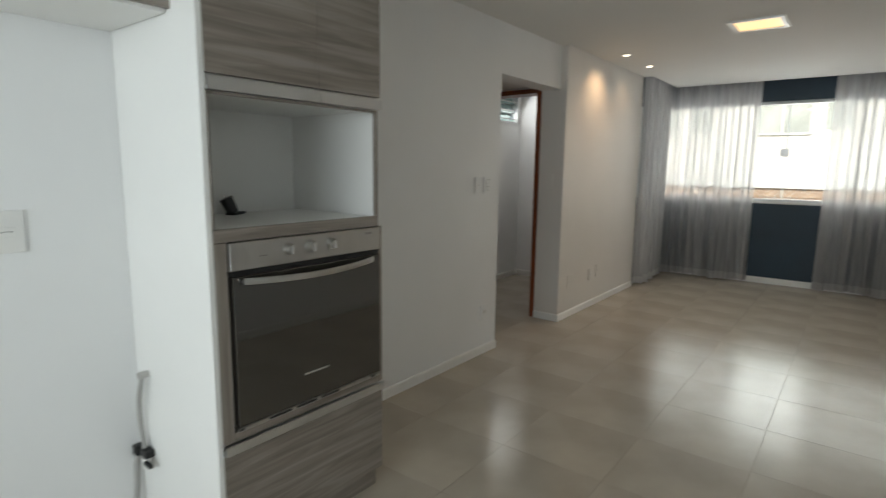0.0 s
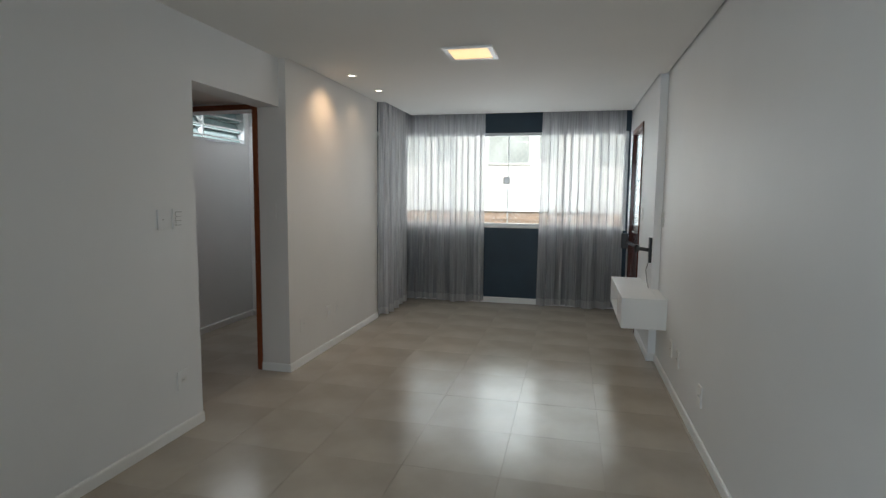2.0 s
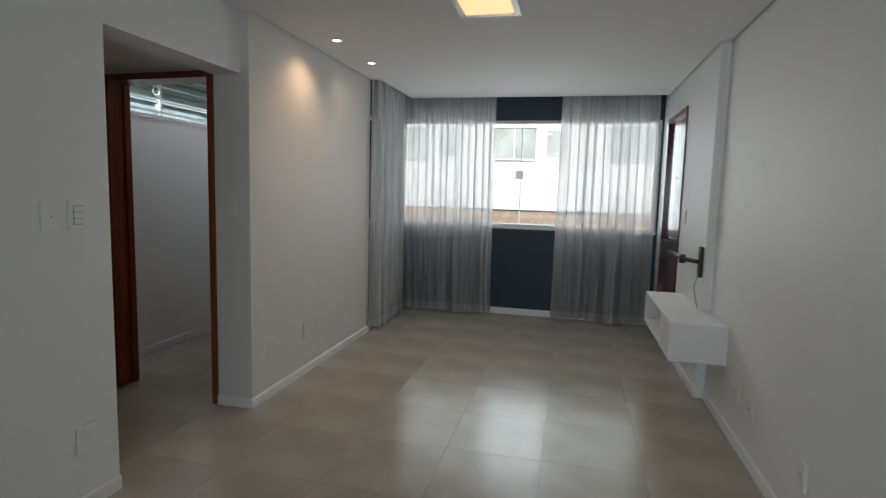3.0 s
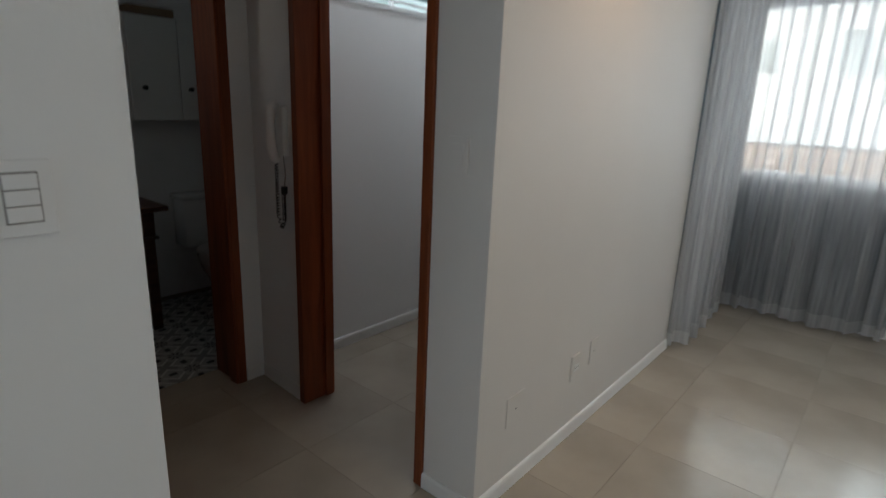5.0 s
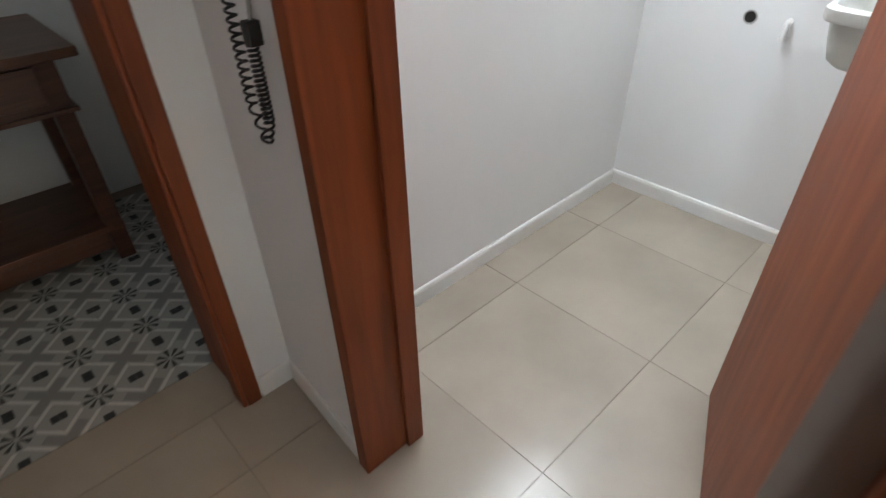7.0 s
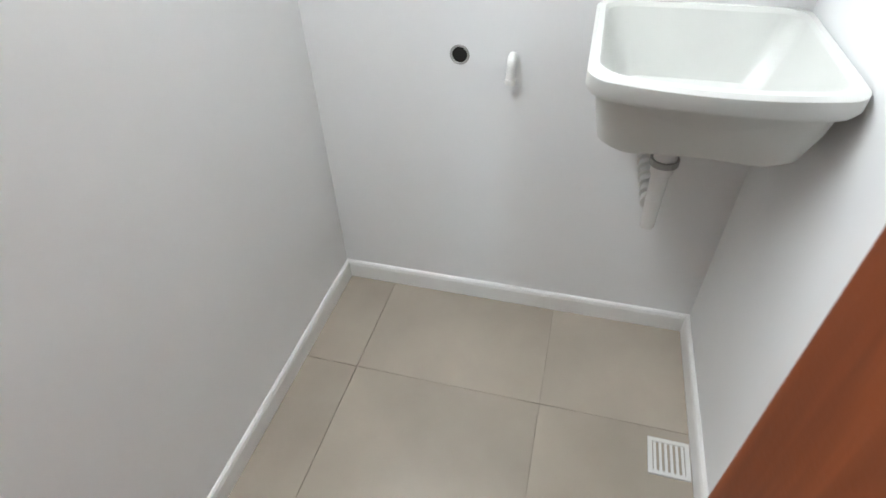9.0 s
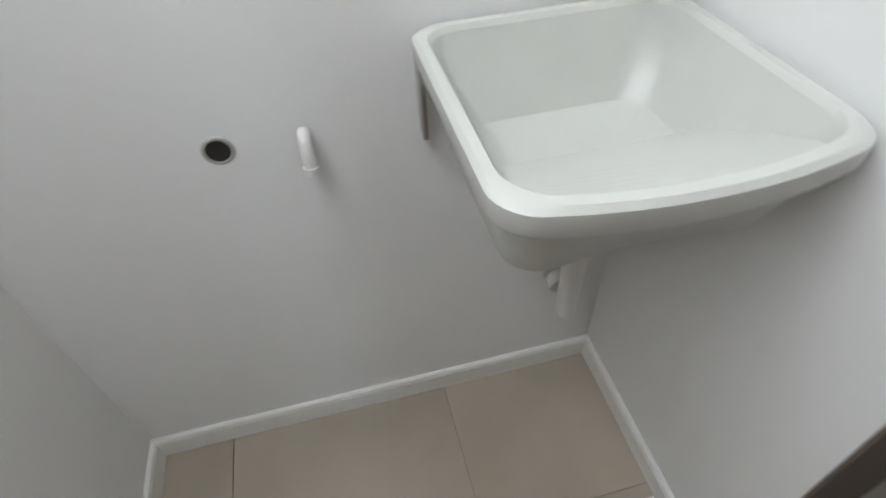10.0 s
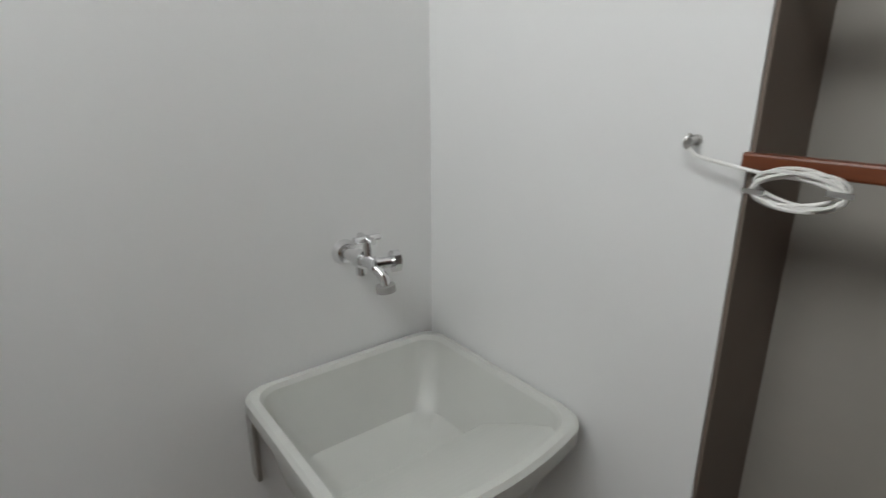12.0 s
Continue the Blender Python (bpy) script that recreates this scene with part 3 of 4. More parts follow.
def oven_tower():
    t = thing("oven_tower", "tall grey oak laminate oven cabinet with white open niche", "cabinet")
    xb, f = CB, CX - 0.02
    part("side_panel", boxes(((xb, CY0, 0), (CX, CY0 + 0.018, 2.36)), bevel=0.001), M_MEL, t, "white melamine side panel")
    part("side_panel", boxes(((xb, CY1 - 0.018, 0.1), (CX - 0.021, CY1, 2.36)), ((xb, CY1 - 0.018, 0), (CX - 0.06, CY1, 0.1))), M_MEL, t, "white melamine side panel")
    part("back_panel", boxes(((xb, CY0 + 0.018, 0), (xb + 0.012, CY1 - 0.018, 2.36))), M_MEL, t)
    part("niche_floor", boxes(((xb + 0.012, CY0 + 0.018, 1.142), (CX - 0.022, CY1 - 0.018, 1.162))), M_MEL, t, "white niche floor")
    part("niche_edge", boxes(((CX - 0.02, CY0 + 0.02, 1.124), (CX, CY1 - 0.019, 1.164)), bevel=0.002), M_LAM, t)
    part("niche_top", boxes(((xb + 0.012, CY0 + 0.018, 1.566), (CX - 0.022, CY1 - 0.018, 1.584))), M_MEL, t)
    part("niche_edge", boxes(((CX - 0.02, CY0 + 0.0185, 1.164), (CX - 0.002, CY0 + 0.026, 1.566))), M_LAMV, t)
    part("niche_edge", boxes(((CX - 0.02, CY1 - 0.026, 1.164), (CX - 0.002, CY1 - 0.0185, 1.566))), M_LAMV, t)
    part("niche_edge", boxes(((CX - 0.02, CY0 + 0.027, 1.558), (CX - 0.002, CY1 - 0.027, 1.565))), M_LAM, t)
    mid = (CY0 + CY1) / 2 + 0.06
    for a, b in ((CY0 + 0.019, mid - 0.0012), (mid + 0.0012, CY1 - 0.006)):
        d = part("door", boxes(((f, a, 1.615), (CX + 0.002, b, 2.355)), bevel=0.0015), M_LAM, t)
        part("handle", boxes(((f + 0.002, a, 1.568), (CX + 0.012, b, 1.578)), ((f + 0.002, a, 1.578), (f + 0.006, b, 1.615)), ((CX + 0.008, a, 1.578), (CX + 0.012, b, 1.604))), M_ALU, d, "aluminium profile handle")
    for a, b in ((CY0 + 0.019, CY0 + 0.060), (CY1 - 0.019, CY1 - 0.001)):
        part("oven_surround", boxes(((f, a, 0.482), (CX, b, 1.123)), bevel=0.0015), M_LAMV, t)
    part("oven_rail", boxes(((f, CY0 + 0.061, 0.482), (CX, CY1 - 0.020, 0.512)), bevel=0.0015), M_LAM, t)
    dr = part("drawer", boxes(((f, CY0 + 0.019, 0.10), (CX, CY1 - 0.001, 0.445)), bevel=0.0015), M_LAM, t)
    part("handle", boxes(((f + 0.001, CY0 + 0.022, 0.447), (CX + 0.012, CY1 - 0.003, 0.457)), ((CX + 0.008, CY0 + 0.022, 0.457), (CX + 0.012, CY1 - 0.003, 0.478)), ((f + 0.001, CY0 + 0.022, 0.457), (f + 0.005, CY1 - 0.003, 0.482))), M_ALU, dr, "aluminium profile handle")
    part("plinth", boxes(((CX - 0.058, CY0 + 0.019, 0.0), (CX - 0.043, CY1, 0.10))), M_LAM, t)


def oven():
    o = thing("built_in_oven", "stainless steel built-in oven with dark glass door", "oven")
    y0, y1 = CY0 + 0.063, CY1 - 0.022
    part("body", boxes(((0.06, y0 + 0.01, 0.52), (CX - 0.025, y1 - 0.01, 1.12))), M_BLACK, o)
    part("control_panel", boxes(((CX - 0.02, y0, 1.034), (CX + 0.012, y1, 1.122)), bevel=0.003), M_STEEL, o, "brushed steel control panel")
    for y in (-3.258, -3.166, -3.074):
        kn = part("knob", add_rod(rod((CX + 0.012, y, 1.081), (CX + 0.016, y, 1.081), 0.024, 24), (CX + 0.016, y, 1.081), (CX + 0.036, y, 1.081), 0.019, 24, 0.017), M_STEEL, o, "", True)
        part("grip", boxes(((CX + 0.034, y - 0.003, 1.067), (CX + 0.039, y + 0.003, 1.095)), bevel=0.001), M_ALU, kn)
    part("marking", boxes(((CX + 0.0122, -3.371, 1.070), (CX + 0.0128, -3.341, 1.074))), M_CORD, o)
    part("marking", boxes(((CX + 0.0122, -2.908, 1.098), (CX + 0.0128, -2.874, 1.107))), M_CORD, o)
    part("vent_gap", boxes(((CX - 0.02, y0, 1.017), (CX + 0.002, y1, 1.033))), M_BLACK, o)
    d = part("oven_door", boxes(((CX - 0.02, y0 + 0.006, 0.53), (CX + 0.014, y1 - 0.004, 1.016)), bevel=0.003), M_OVEN, o, "dark reflective glass door")
    n = 24
    bar = bmesh.new()
    rings = []
    for k in range(n + 1):
        u = k / n
        x = CX + 0.022 + 0.030 * math.sin(math.pi * u) ** 0.8
        y = y0 + 0.035 + (y1 - y0 - 0.085) * u
        z = 1.001 - 0.010 * math.sin(math.pi * u)
        rings.append([bar.verts.new((x + a, y, z + b)) for a, b in ((0, 0.011), (0.006, 0.010), (0.008, 0), (0.006, -0.010), (0, -0.011))])
    for a, b in zip(rings, rings[1:]):
        for k in range(5):
            bar.faces.new((a[k], a[(k + 1) % 5], b[(k + 1) % 5], b[k]))
    bar.faces.new(rings[0])
    bar.faces.new(rings[-1][::-1])
    part("handle_bar", bar, M_STEEL, d, "wide bowed steel handle", True)
    for y in (y0 + 0.045, y1 - 0.06):
        part("handle_post", rod((CX + 0.012, y, 0.999), (CX + 0.030, y, 0.999), 0.009), M_STEEL, d, "", True)
    part("mark_bar", boxes(((CX + 0.0142, -3.208, 0.628), (CX + 0.0150, -3.101, 0.634))), M_ALU, d, "small silver mark bar")
    part("base_strip", boxes(((CX - 0.02, y0 + 0.006, 0.514), (CX + 0.012, y1 - 0.004, 0.527)), bevel=0.001), M_STEEL, o)
    for a, b in ((0.0, 0.035), (0.17, 0.32), (0.34, 0.49), (0.51, 0.655), (0.90, 0.95)):
        ya, yb_ = y0 + (y1 - y0) * a + 0.007, y0 + (y1 - y0) * b
        part("vent_slot", boxes(((CX + 0.0122, ya, 0.517), (CX + 0.0128, yb_, 0.525))), M_BLACK, o)


oven_tower()
oven()
plug = thing("power_plug", "black power plug lying on the niche floor", "plug", at=(0.10, -3.16, 1.162), turn=30)
part("body", boxes(((-0.02, -0.045, 0), (0.02, 0.045, 0.010)), bevel=0.003), M_BLACK, plug)
part("grip", rod((0, -0.02, 0.010), (-0.02, -0.035, 0.065), 0.022, 14, 0.025), M_BLACK, plug, "", True)
part("pin", rod((-0.02, -0.035, 0.065), (-0.026, -0.04, 0.08), 0.004), M_CHROME, plug)

upper = thing("wall_cabinet", "white underside of a grey oak wall cabinet", "cabinet")
part("body", boxes(((0.012, -5.0, 1.79), (0.40, CY0 - 0.004, 2.36)), bevel=0.001), M_MEL, upper)
for k in range(3):
    part("door", boxes(((0.402, -4.99 + 0.497 * k, 1.80), (0.42, -4.497 + 0.497 * k, 2.355)), bevel=0.0015), M_LAM, upper)

gas = thing("gas_pipe", "grey gas hose with black valve beside the oven tower", "pipe")
gy = CY0 - 0.022
part("nut", rod((0.106, CY0, 0.617), (0.106, gy - 0.012, 0.617), 0.014, 8), M_STEEL, gas)
part("hose", tube([(0.106, gy, 0.612), (0.104, gy - 0.004, 0.585), (0.085, gy - 0.004, 0.54), (0.066, gy, 0.49), (0.066, gy, 0.42), (0.082, gy, 0.35), (0.086, gy, 0.335)], 0.009, 10), M_RUBBER, gas, "", True)
part("valve", boxes(((0.074, gy - 0.014, 0.305), (0.122, gy + 0.02, 0.335)), bevel=0.005), M_BLACK, gas)
part("lever", boxes(((0.112, gy - 0.02, 0.285), (0.16, gy - 0.006, 0.300)), bevel=0.003), M_BLACK, gas)
part("outlet", rod((0.095, gy, 0.305), (0.10, gy, 0.262), 0.018, 12, 0.014), M_PLAS, gas, "white outlet", True)
part("elbow", boxes(((0.012, gy - 0.015, 0.29), (0.045, gy + 0.02, 0.33)), bevel=0.006), M_BLACK, gas)
part("lower_hose", tube([(0.026, gy, 0.30), (0.02, gy - 0.004, 0.25), (0.014, gy - 0.008, 0.16), (0.014, gy - 0.02, 0.06), (0.02, gy - 0.03, 0.0)], 0.010, 10), M_RUBBER, gas, "", True)


# ---- plates ----
def wall_plate(at, turn, label, kind="switch", w=0.075, h=0.115, group="wall plates", face=None, deep=0.009):
    """A moulded plate whose face looks along its own +y."""
    p = thing("light_switch" if kind == "switch" else ("wall_socket" if kind == "socket" else "blank_plate"), label, "switch" if kind == "switch" else ("socket" if kind == "socket" else "plate"), group, at, turn)
    part("plate", boxes(((-w / 2, 0, -h / 2), (w / 2, deep, h / 2)), bevel=0.0015), face or M_PLAS, p)
    if kind == "switch":
        for k in range(3):
            part("rocker", boxes(((-0.021, 0.0092, -0.034 + 0.024 * k), (0.021, 0.0125, -0.012 + 0.024 * k)), bevel=0.0015), face or M_PLAS, p)
        part("groove", boxes(((-0.023, 0.0088, -0.037), (0.023, 0.0094, 0.039))), M_CORD if w > 0.08 else (face or M_PLAS), p)
    elif kind == "socket":
        part("insert", boxes(((-0.022, 0.0092, -0.015), (0.022, 0.0118, 0.015)), bevel=0.002), M_PLAS, p)
        for k in (-1, 0, 1):
            part("hole", rod((0.011 * k, 0.0116, 0.0015 * (k == 0)), (0.011 * k, 0.0123, 0.0015 * (k == 0)), 0.0025, 8), M_HOLE, p)
    else:
        part("screw_cap", rod((0, deep - 0.0005, 0.0), (0, deep + 0.001, 0.0), 0.004, 12), M_CORD, p)
    return p


NX = XK
wall_plate((NX, -1.115, 1.235), -90, "white triple light switch beside the lobby opening", "switch", 0.081, 0.112, face=M_WALL)
wall_plate((NX, -1.232, 1.235), -90, "white blank plate with a cable outlet", "blank", 0.075, 0.108, face=M_WALL)
wall_plate((NX, -1.12, 0.315), -90, "white wall socket low on the wall", "socket", 0.09, 0.11, face=M_WALL)
wall_plate((-0.13, 0.0, 1.245), 180, "white light switch on the wall end", "switch", face=M_BEIGE)
wall_plate((0, 0.23, 0.33), -90, "painted over blank plate near the skirting", "blank", 0.12, 0.12, face=M_BEIGE, deep=0.004)
wall_plate((0, 0.69, 0.33), -90, "white socket plate low on the wall", "socket", face=M_BEIGE)
wall_plate((0, 0.87, 0.345), -90, "white cable plate low on the wall", "blank", face=M_BEIGE, deep=0.005)
wall_plate((XR, 0.985, 1.2), 90, "white light switch at the pier", "switch")
wall_plate((XR, -0.55, 0.285), 90, "white wall socket above the skirting", "socket")
wall_plate((XR, 0.10, 0.30), 90, "white wall socket under the floating shelf", "socket")
wall_plate((XR, 0.34, 0.305), 90, "white wall socket under the floating shelf", "socket")
wall_plate((XP, 1.79, 1.215), 90, "white light switch beside the entrance door", "switch")
wall_plate((0.01, -3.872, 1.146), -90, "white wall socket on the kitchen wall", "socket", 0.09, 0.13)


# ---- living room ----
lamp = thing("ceiling_light", "square recessed ceiling light with warm glass diffuser", "ceiling light")
lx, ly, s = 1.365, 0.11, 0.172
part("frame", boxes(((lx - s, ly - s, H - 0.012), (lx + s, ly - s + 0.035, H)), ((lx - s, ly + s - 0.035, H - 0.012), (lx + s, ly + s, H)), ((lx - s, ly - s + 0.035, H - 0.012), (lx - s + 0.035, ly + s - 0.035, H)), ((lx + s - 0.035, ly - s + 0.035, H - 0.012), (lx + s, ly + s - 0.035, H))), M_TRIM, lamp, "white square frame")
part("diffuser", boxes(((lx - s + 0.035, ly - s + 0.035, H - 0.006), (lx + s - 0.035, ly + s - 0.035, H - 0.002))), M_LAMP, lamp, "glowing warm diffuser")
for y in (0.635, 1.29):
    sp = thing("downlight", "small round white recessed downlight, switched on", "ceiling light", "downlights along the wall", (0.26, y, H))
    part("ring", lathe([(0.026, -0.001), (0.028, -0.008), (0.040, -0.008), (0.044, -0.001)], 28), M_TRIM, sp, "", True)
    part("bulb", rod((0, 0, -0.001), (0, 0, -0.005), 0.026, 24), M_SPOT, sp, "glowing bulb")

shelf = thing("floating_shelf", "white floating media shelf with an open front slot", "shelf")
sx, sy0, sy1, sz0, sz1 = 2.485, 0.58, 1.71, 0.375, 0.612
part("top", boxes(((sx, sy0, sz1 - 0.018), (XP - 0.002, sy1, sz1)), bevel=0.0015), M_MEL, shelf)
part("bottom", boxes(((sx, sy0, sz0), (XP - 0.002, sy1, sz0 + 0.018)), bevel=0.0015), M_MEL, shelf)
part("end_panel", boxes(((sx, sy0, sz0 + 0.018), (XR - 0.002, sy0 + 0.018, sz1 - 0.018))), M_MEL, shelf)
part("end_panel", boxes(((sx, sy1 - 0.018, sz0 + 0.018), (XP - 0.002, sy1, sz1 - 0.018))), M_MEL, shelf)
part("back", boxes(((XP - 0.02, sy0 + 0.018, sz0 + 0.018), (XP - 0.002, sy1 - 0.018, sz1 - 0.018))), M_MEL, shelf)
part("top", boxes(((XP - 0.001, sy0, sz1 - 0.018), (XR - 0.002, YP - 0.002, sz1)), ((XP - 0.001, sy0, sz0), (XR - 0.002, YP - 0.002, sz0 + 0.018))), M_MEL, shelf)
part("drawer_front", boxes(((sx - 0.002, sy0 + 0.012, sz0 + 0.02), (sx + 0.016, sy0 + 0.36, sz1 - 0.02)), bevel=0.0015), M_MEL, shelf)
part("divider", boxes(((sx + 0.004, sy0 + 0.365, sz0 + 0.018), (XP - 0.02, sy0 + 0.383, sz1 - 0.018))), M_MEL, shelf)

tv = thing("tv_bracket", "black articulated metal television bracket on the pier", "bracket")
by, bz = 1.115, 0.935
part("wall_plate", boxes(((XP - 0.022, by - 0.035, bz - 0.105), (XP, by + 0.035, bz + 0.105)), bevel=0.004), M_BLACK, tv)
part("arm", rod((XP - 0.02, by, bz), (XP - 0.10, by + 0.16, bz), 0.016), M_BLACK, tv, "", True)
part("joint", rod((XP - 0.10, by + 0.16, bz - 0.03), (XP - 0.10, by + 0.16, bz + 0.03), 0.022), M_BLACK, tv, "", True)
part("arm", rod((XP - 0.10, by + 0.16, bz + 0.01), (XP - 0.16, by + 0.42, bz + 0.03), 0.015), M_BLACK, tv, "", True)
part("head", boxes(((XP - 0.21, by + 0.40, bz - 0.03), (XP - 0.15, by + 0.45, bz + 0.11)), bevel=0.006), M_BLACK, tv)
cab_ = thing("tv_cable", "thin grey cable hanging below the bracket", "cable")
part("cable", tube([(XP - 0.016, by + 0.02, bz - 0.10), (XP - 0.03, by + 0.06, bz - 0.18), (XP - 0.02, by + 0.02, bz - 0.28), (XP - 0.014, by - 0.03, sz1 + 0.004)], 0.004, 6), M_CORD, cab_, "", True)


# ---- lobby ----
ph = thing("entry_phone", "white wall entry phone with a dark coiled cord", "intercom", at=(0, 0.0525, -0.005), turn=0)
px = -1.145
part("base", boxes(((px - 0.035, -0.028, 1.16), (px + 0.035, 0, 1.37)), bevel=0.008), M_PLAS, ph)
hs = part("handset", tube([(px - 0.005, -0.035, 1.375), (px - 0.005, -0.058, 1.36), (px - 0.005, -0.064, 1.28), (px - 0.005, -0.064, 1.21), (px - 0.005, -0.052, 1.155), (px - 0.005, -0.035, 1.145)], 0.021, 12), M_PLAS, ph, "white plastic handset", True)
coil = []
for k in range(420):
    u = k / 419
    down = 0.29
    if u < 0.5:
        c = Vector((px - 0.028, -0.026, 1.15 - down * u * 2))
    else:
        c = Vector((px + 0.02, -0.026, 1.15 - down + (down - 0.13) * (u - 0.5) * 2))
    e = min(1, abs(u - 0.5) / 0.06)
    c.x = c.x * e + px * (1 - e)
    c.z -= 0.02 * (1 - e)
    a = u * math.tau * 44
    r = 0.0075
    coil.append(c + Vector((r * math.cos(a), r * math.sin(a), 0)))
part("coiled_cord", tube(coil, 0.0024, 6), M_BLACK, ph, "dark coiled cord", True)
part("cord_plug", boxes(((px + 0.012, -0.035, 0.995), (px + 0.032, -0.012, 1.03)), bevel=0.003), M_BLACK, ph)
part("lead", tube([(px + 0.022, -0.022, 1.03), (px + 0.03, -0.02, 1.08), (px + 0.02, -0.022, 1.16)], 0.003, 6), M_CORD, ph, "", True)


# ---- bathroom ----
def vanity():
    v = thing("vanity_table", "dark stained wooden washstand with drawers and lower shelf", "table", at=(-0.09, 0.07, 0))
    v.scale = (1, 1, 0.955)
    x0, x1, y0, y1 = -2.80, -2.20, -1.10, -0.05
    part("tabletop", boxes(((x0, y0, 0.775), (x1, y1, 0.805)), bevel=0.005), M_VAN, v)
    part("apron", boxes(((x0 + 0.05, y0 + 0.06, 0.61), (x1 - 0.07, y1 - 0.06, 0.775))), M_VAN, v)
    part("moulding", boxes(((x0 + 0.04, y0 + 0.05, 0.595), (x1 - 0.055, y1 - 0.045, 0.612)), bevel=0.004), M_VAN, v)
    for a, b in ((y0 + 0.12, -0.60), (-0.56, y1 - 0.12)):
        d = part("drawer", boxes(((x1 - 0.07, a, 0.635), (x1 - 0.058, b, 0.755)), bevel=0.003), M_VAN, v)
        part("knob", rod((x1 - 0.06, (a + b) / 2, 0.695), (x1 - 0.035, (a + b) / 2, 0.695), 0.014), M_VAN, d, "", True)
    for lx_, ly_ in ((x1 - 0.105, y1 - 0.09), (x1 - 0.105, y0 + 0.09), (x0 + 0.09, y1 - 0.09), (x0 + 0.09, y0 + 0.09)):
        bm = bmesh.new()
        add_box(bm, (lx_ - 0.028, ly_ - 0.028, 0), (lx_ + 0.028, ly_ + 0.028, 0.6), 0.004)
        part("leg", bm, M_VAN, v)
    part("lower_shelf", boxes(((x0 + 0.06, y0 + 0.06, 0.13), (x1 - 0.075, y1 - 0.06, 0.155)), bevel=0.003), M_VAN, v)
    part("shelf_rail", boxes(((x1 - 0.10, y0 + 0.12, 0.06), (x1 - 0.08, y1 - 0.12, 0.13)), bevel=0.002), M_VAN, v)


vanity()
basin = thing("wash_basin", "white oval ceramic vessel basin on the washstand", "basin", at=(-2.52, -0.42, 0.77))
bb = lathe([(0.0001, 0.012), (0.07, 0.015), (0.15, 0.06), (0.195, 0.125), (0.2, 0.14), (0.212, 0.143), (0.222, 0.138), (0.205, 0.09), (0.16, 0.03), (0.1, 0.0), (0.0001, 0.0)], 40)
for v in bb.verts:
    v.co.x *= 0.88
    v.co.y *= 1.08
part("bowl", bb, M_CERAM, basin, "", True)
part("drain", rod((0, 0, 0.0165), (0, 0, 0.02), 0.022, 20), M_CHROME, basin, "chrome drain")
fau = thing("basin_faucet", "tall chrome basin faucet behind the vessel", "faucet", at=(-2.79, -0.40, 0.77))
part("column", rod((0, 0, 0), (0, 0, 0.27), 0.014), M_CHROME, fau, "", True)
part("spout", tube([(0, 0, 0.26), (0.02, 0, 0.30), (0.07, 0, 0.315), (0.12, 0, 0.30), (0.14, 0, 0.27)], 0.011, 10), M_CHROME, fau, "", True)
part("lever", rod((0, 0, 0.27), (0.01, 0.03, 0.33), 0.007), M_CHROME, fau, "", True)

wc = thing("toilet", "white ceramic close-coupled toilet", "toilet", at=(-2.92, 0.485, 0))
wc.scale = (1, 1, 0.93)
part("cistern", boxes(((0.004, -0.185, 0.40), (0.19, 0.185, 0.76)), bevel=0.02), M_CERAM, wc, "", True)
part("cistern_lid", boxes(((0.002, -0.195, 0.762), (0.2, 0.195, 0.795)), bevel=0.01), M_CERAM, wc, "", True)
bowl = lathe([(0.0001, 0.39), (0.12, 0.39), (0.18, 0.395), (0.188, 0.37), (0.165, 0.28), (0.11, 0.16), (0.10, 0.05), (0.115, 0.0), (0.0001, 0.0)], 32)
for v in bowl.verts:
    v.co.x = v.co.x * 1.3 + 0.40
part("bowl", bowl, M_CERAM, wc, "", True)
lid = lathe([(0.0001, 0.396), (0.185, 0.396), (0.192, 0.41), (0.18, 0.425), (0.0001, 0.43)], 32)
for v in lid.verts:
    v.co.x = v.co.x * 1.28 + 0.41
part("seat_lid", lid, M_PLAS, wc, "white plastic seat lid", True)

cab2 = thing("bathroom_cabinet", "white wall cabinet with two doors and dark knobs", "cabinet", at=(0, 0.07, 0))
part("body", boxes(((-2.918, -0.06, 1.23), (-2.80, 0.66, 1.86)), bevel=0.002), M_MEL, cab2)
for a, b, ky in ((0.0, 0.298, 0.255), (0.302, 0.655, 0.345)):
    d = part("door", boxes(((-2.798, a, 1.235), (-2.78, b, 1.855)), bevel=0.002), M_MEL, cab2)
    part("knob", rod((-2.78, a + 0.075 if a < 0.1 else a + 0.06, 1.43), (-2.755, a + 0.075 if a < 0.1 else a + 0.06, 1.43), 0.014), M_BLACK, d, "dark round knob", True)
box_ = thing("storage_box", "brown cardboard box on the bathroom cabinet", "box", at=(0, 0.07, 0))
part("box", boxes(((-2.90, 0.02, 1.862), (-2.80, 0.30, 1.91)), bevel=0.003), mat("brown_cardboard", (0.20, 0.13, 0.08), 0.9), box_)


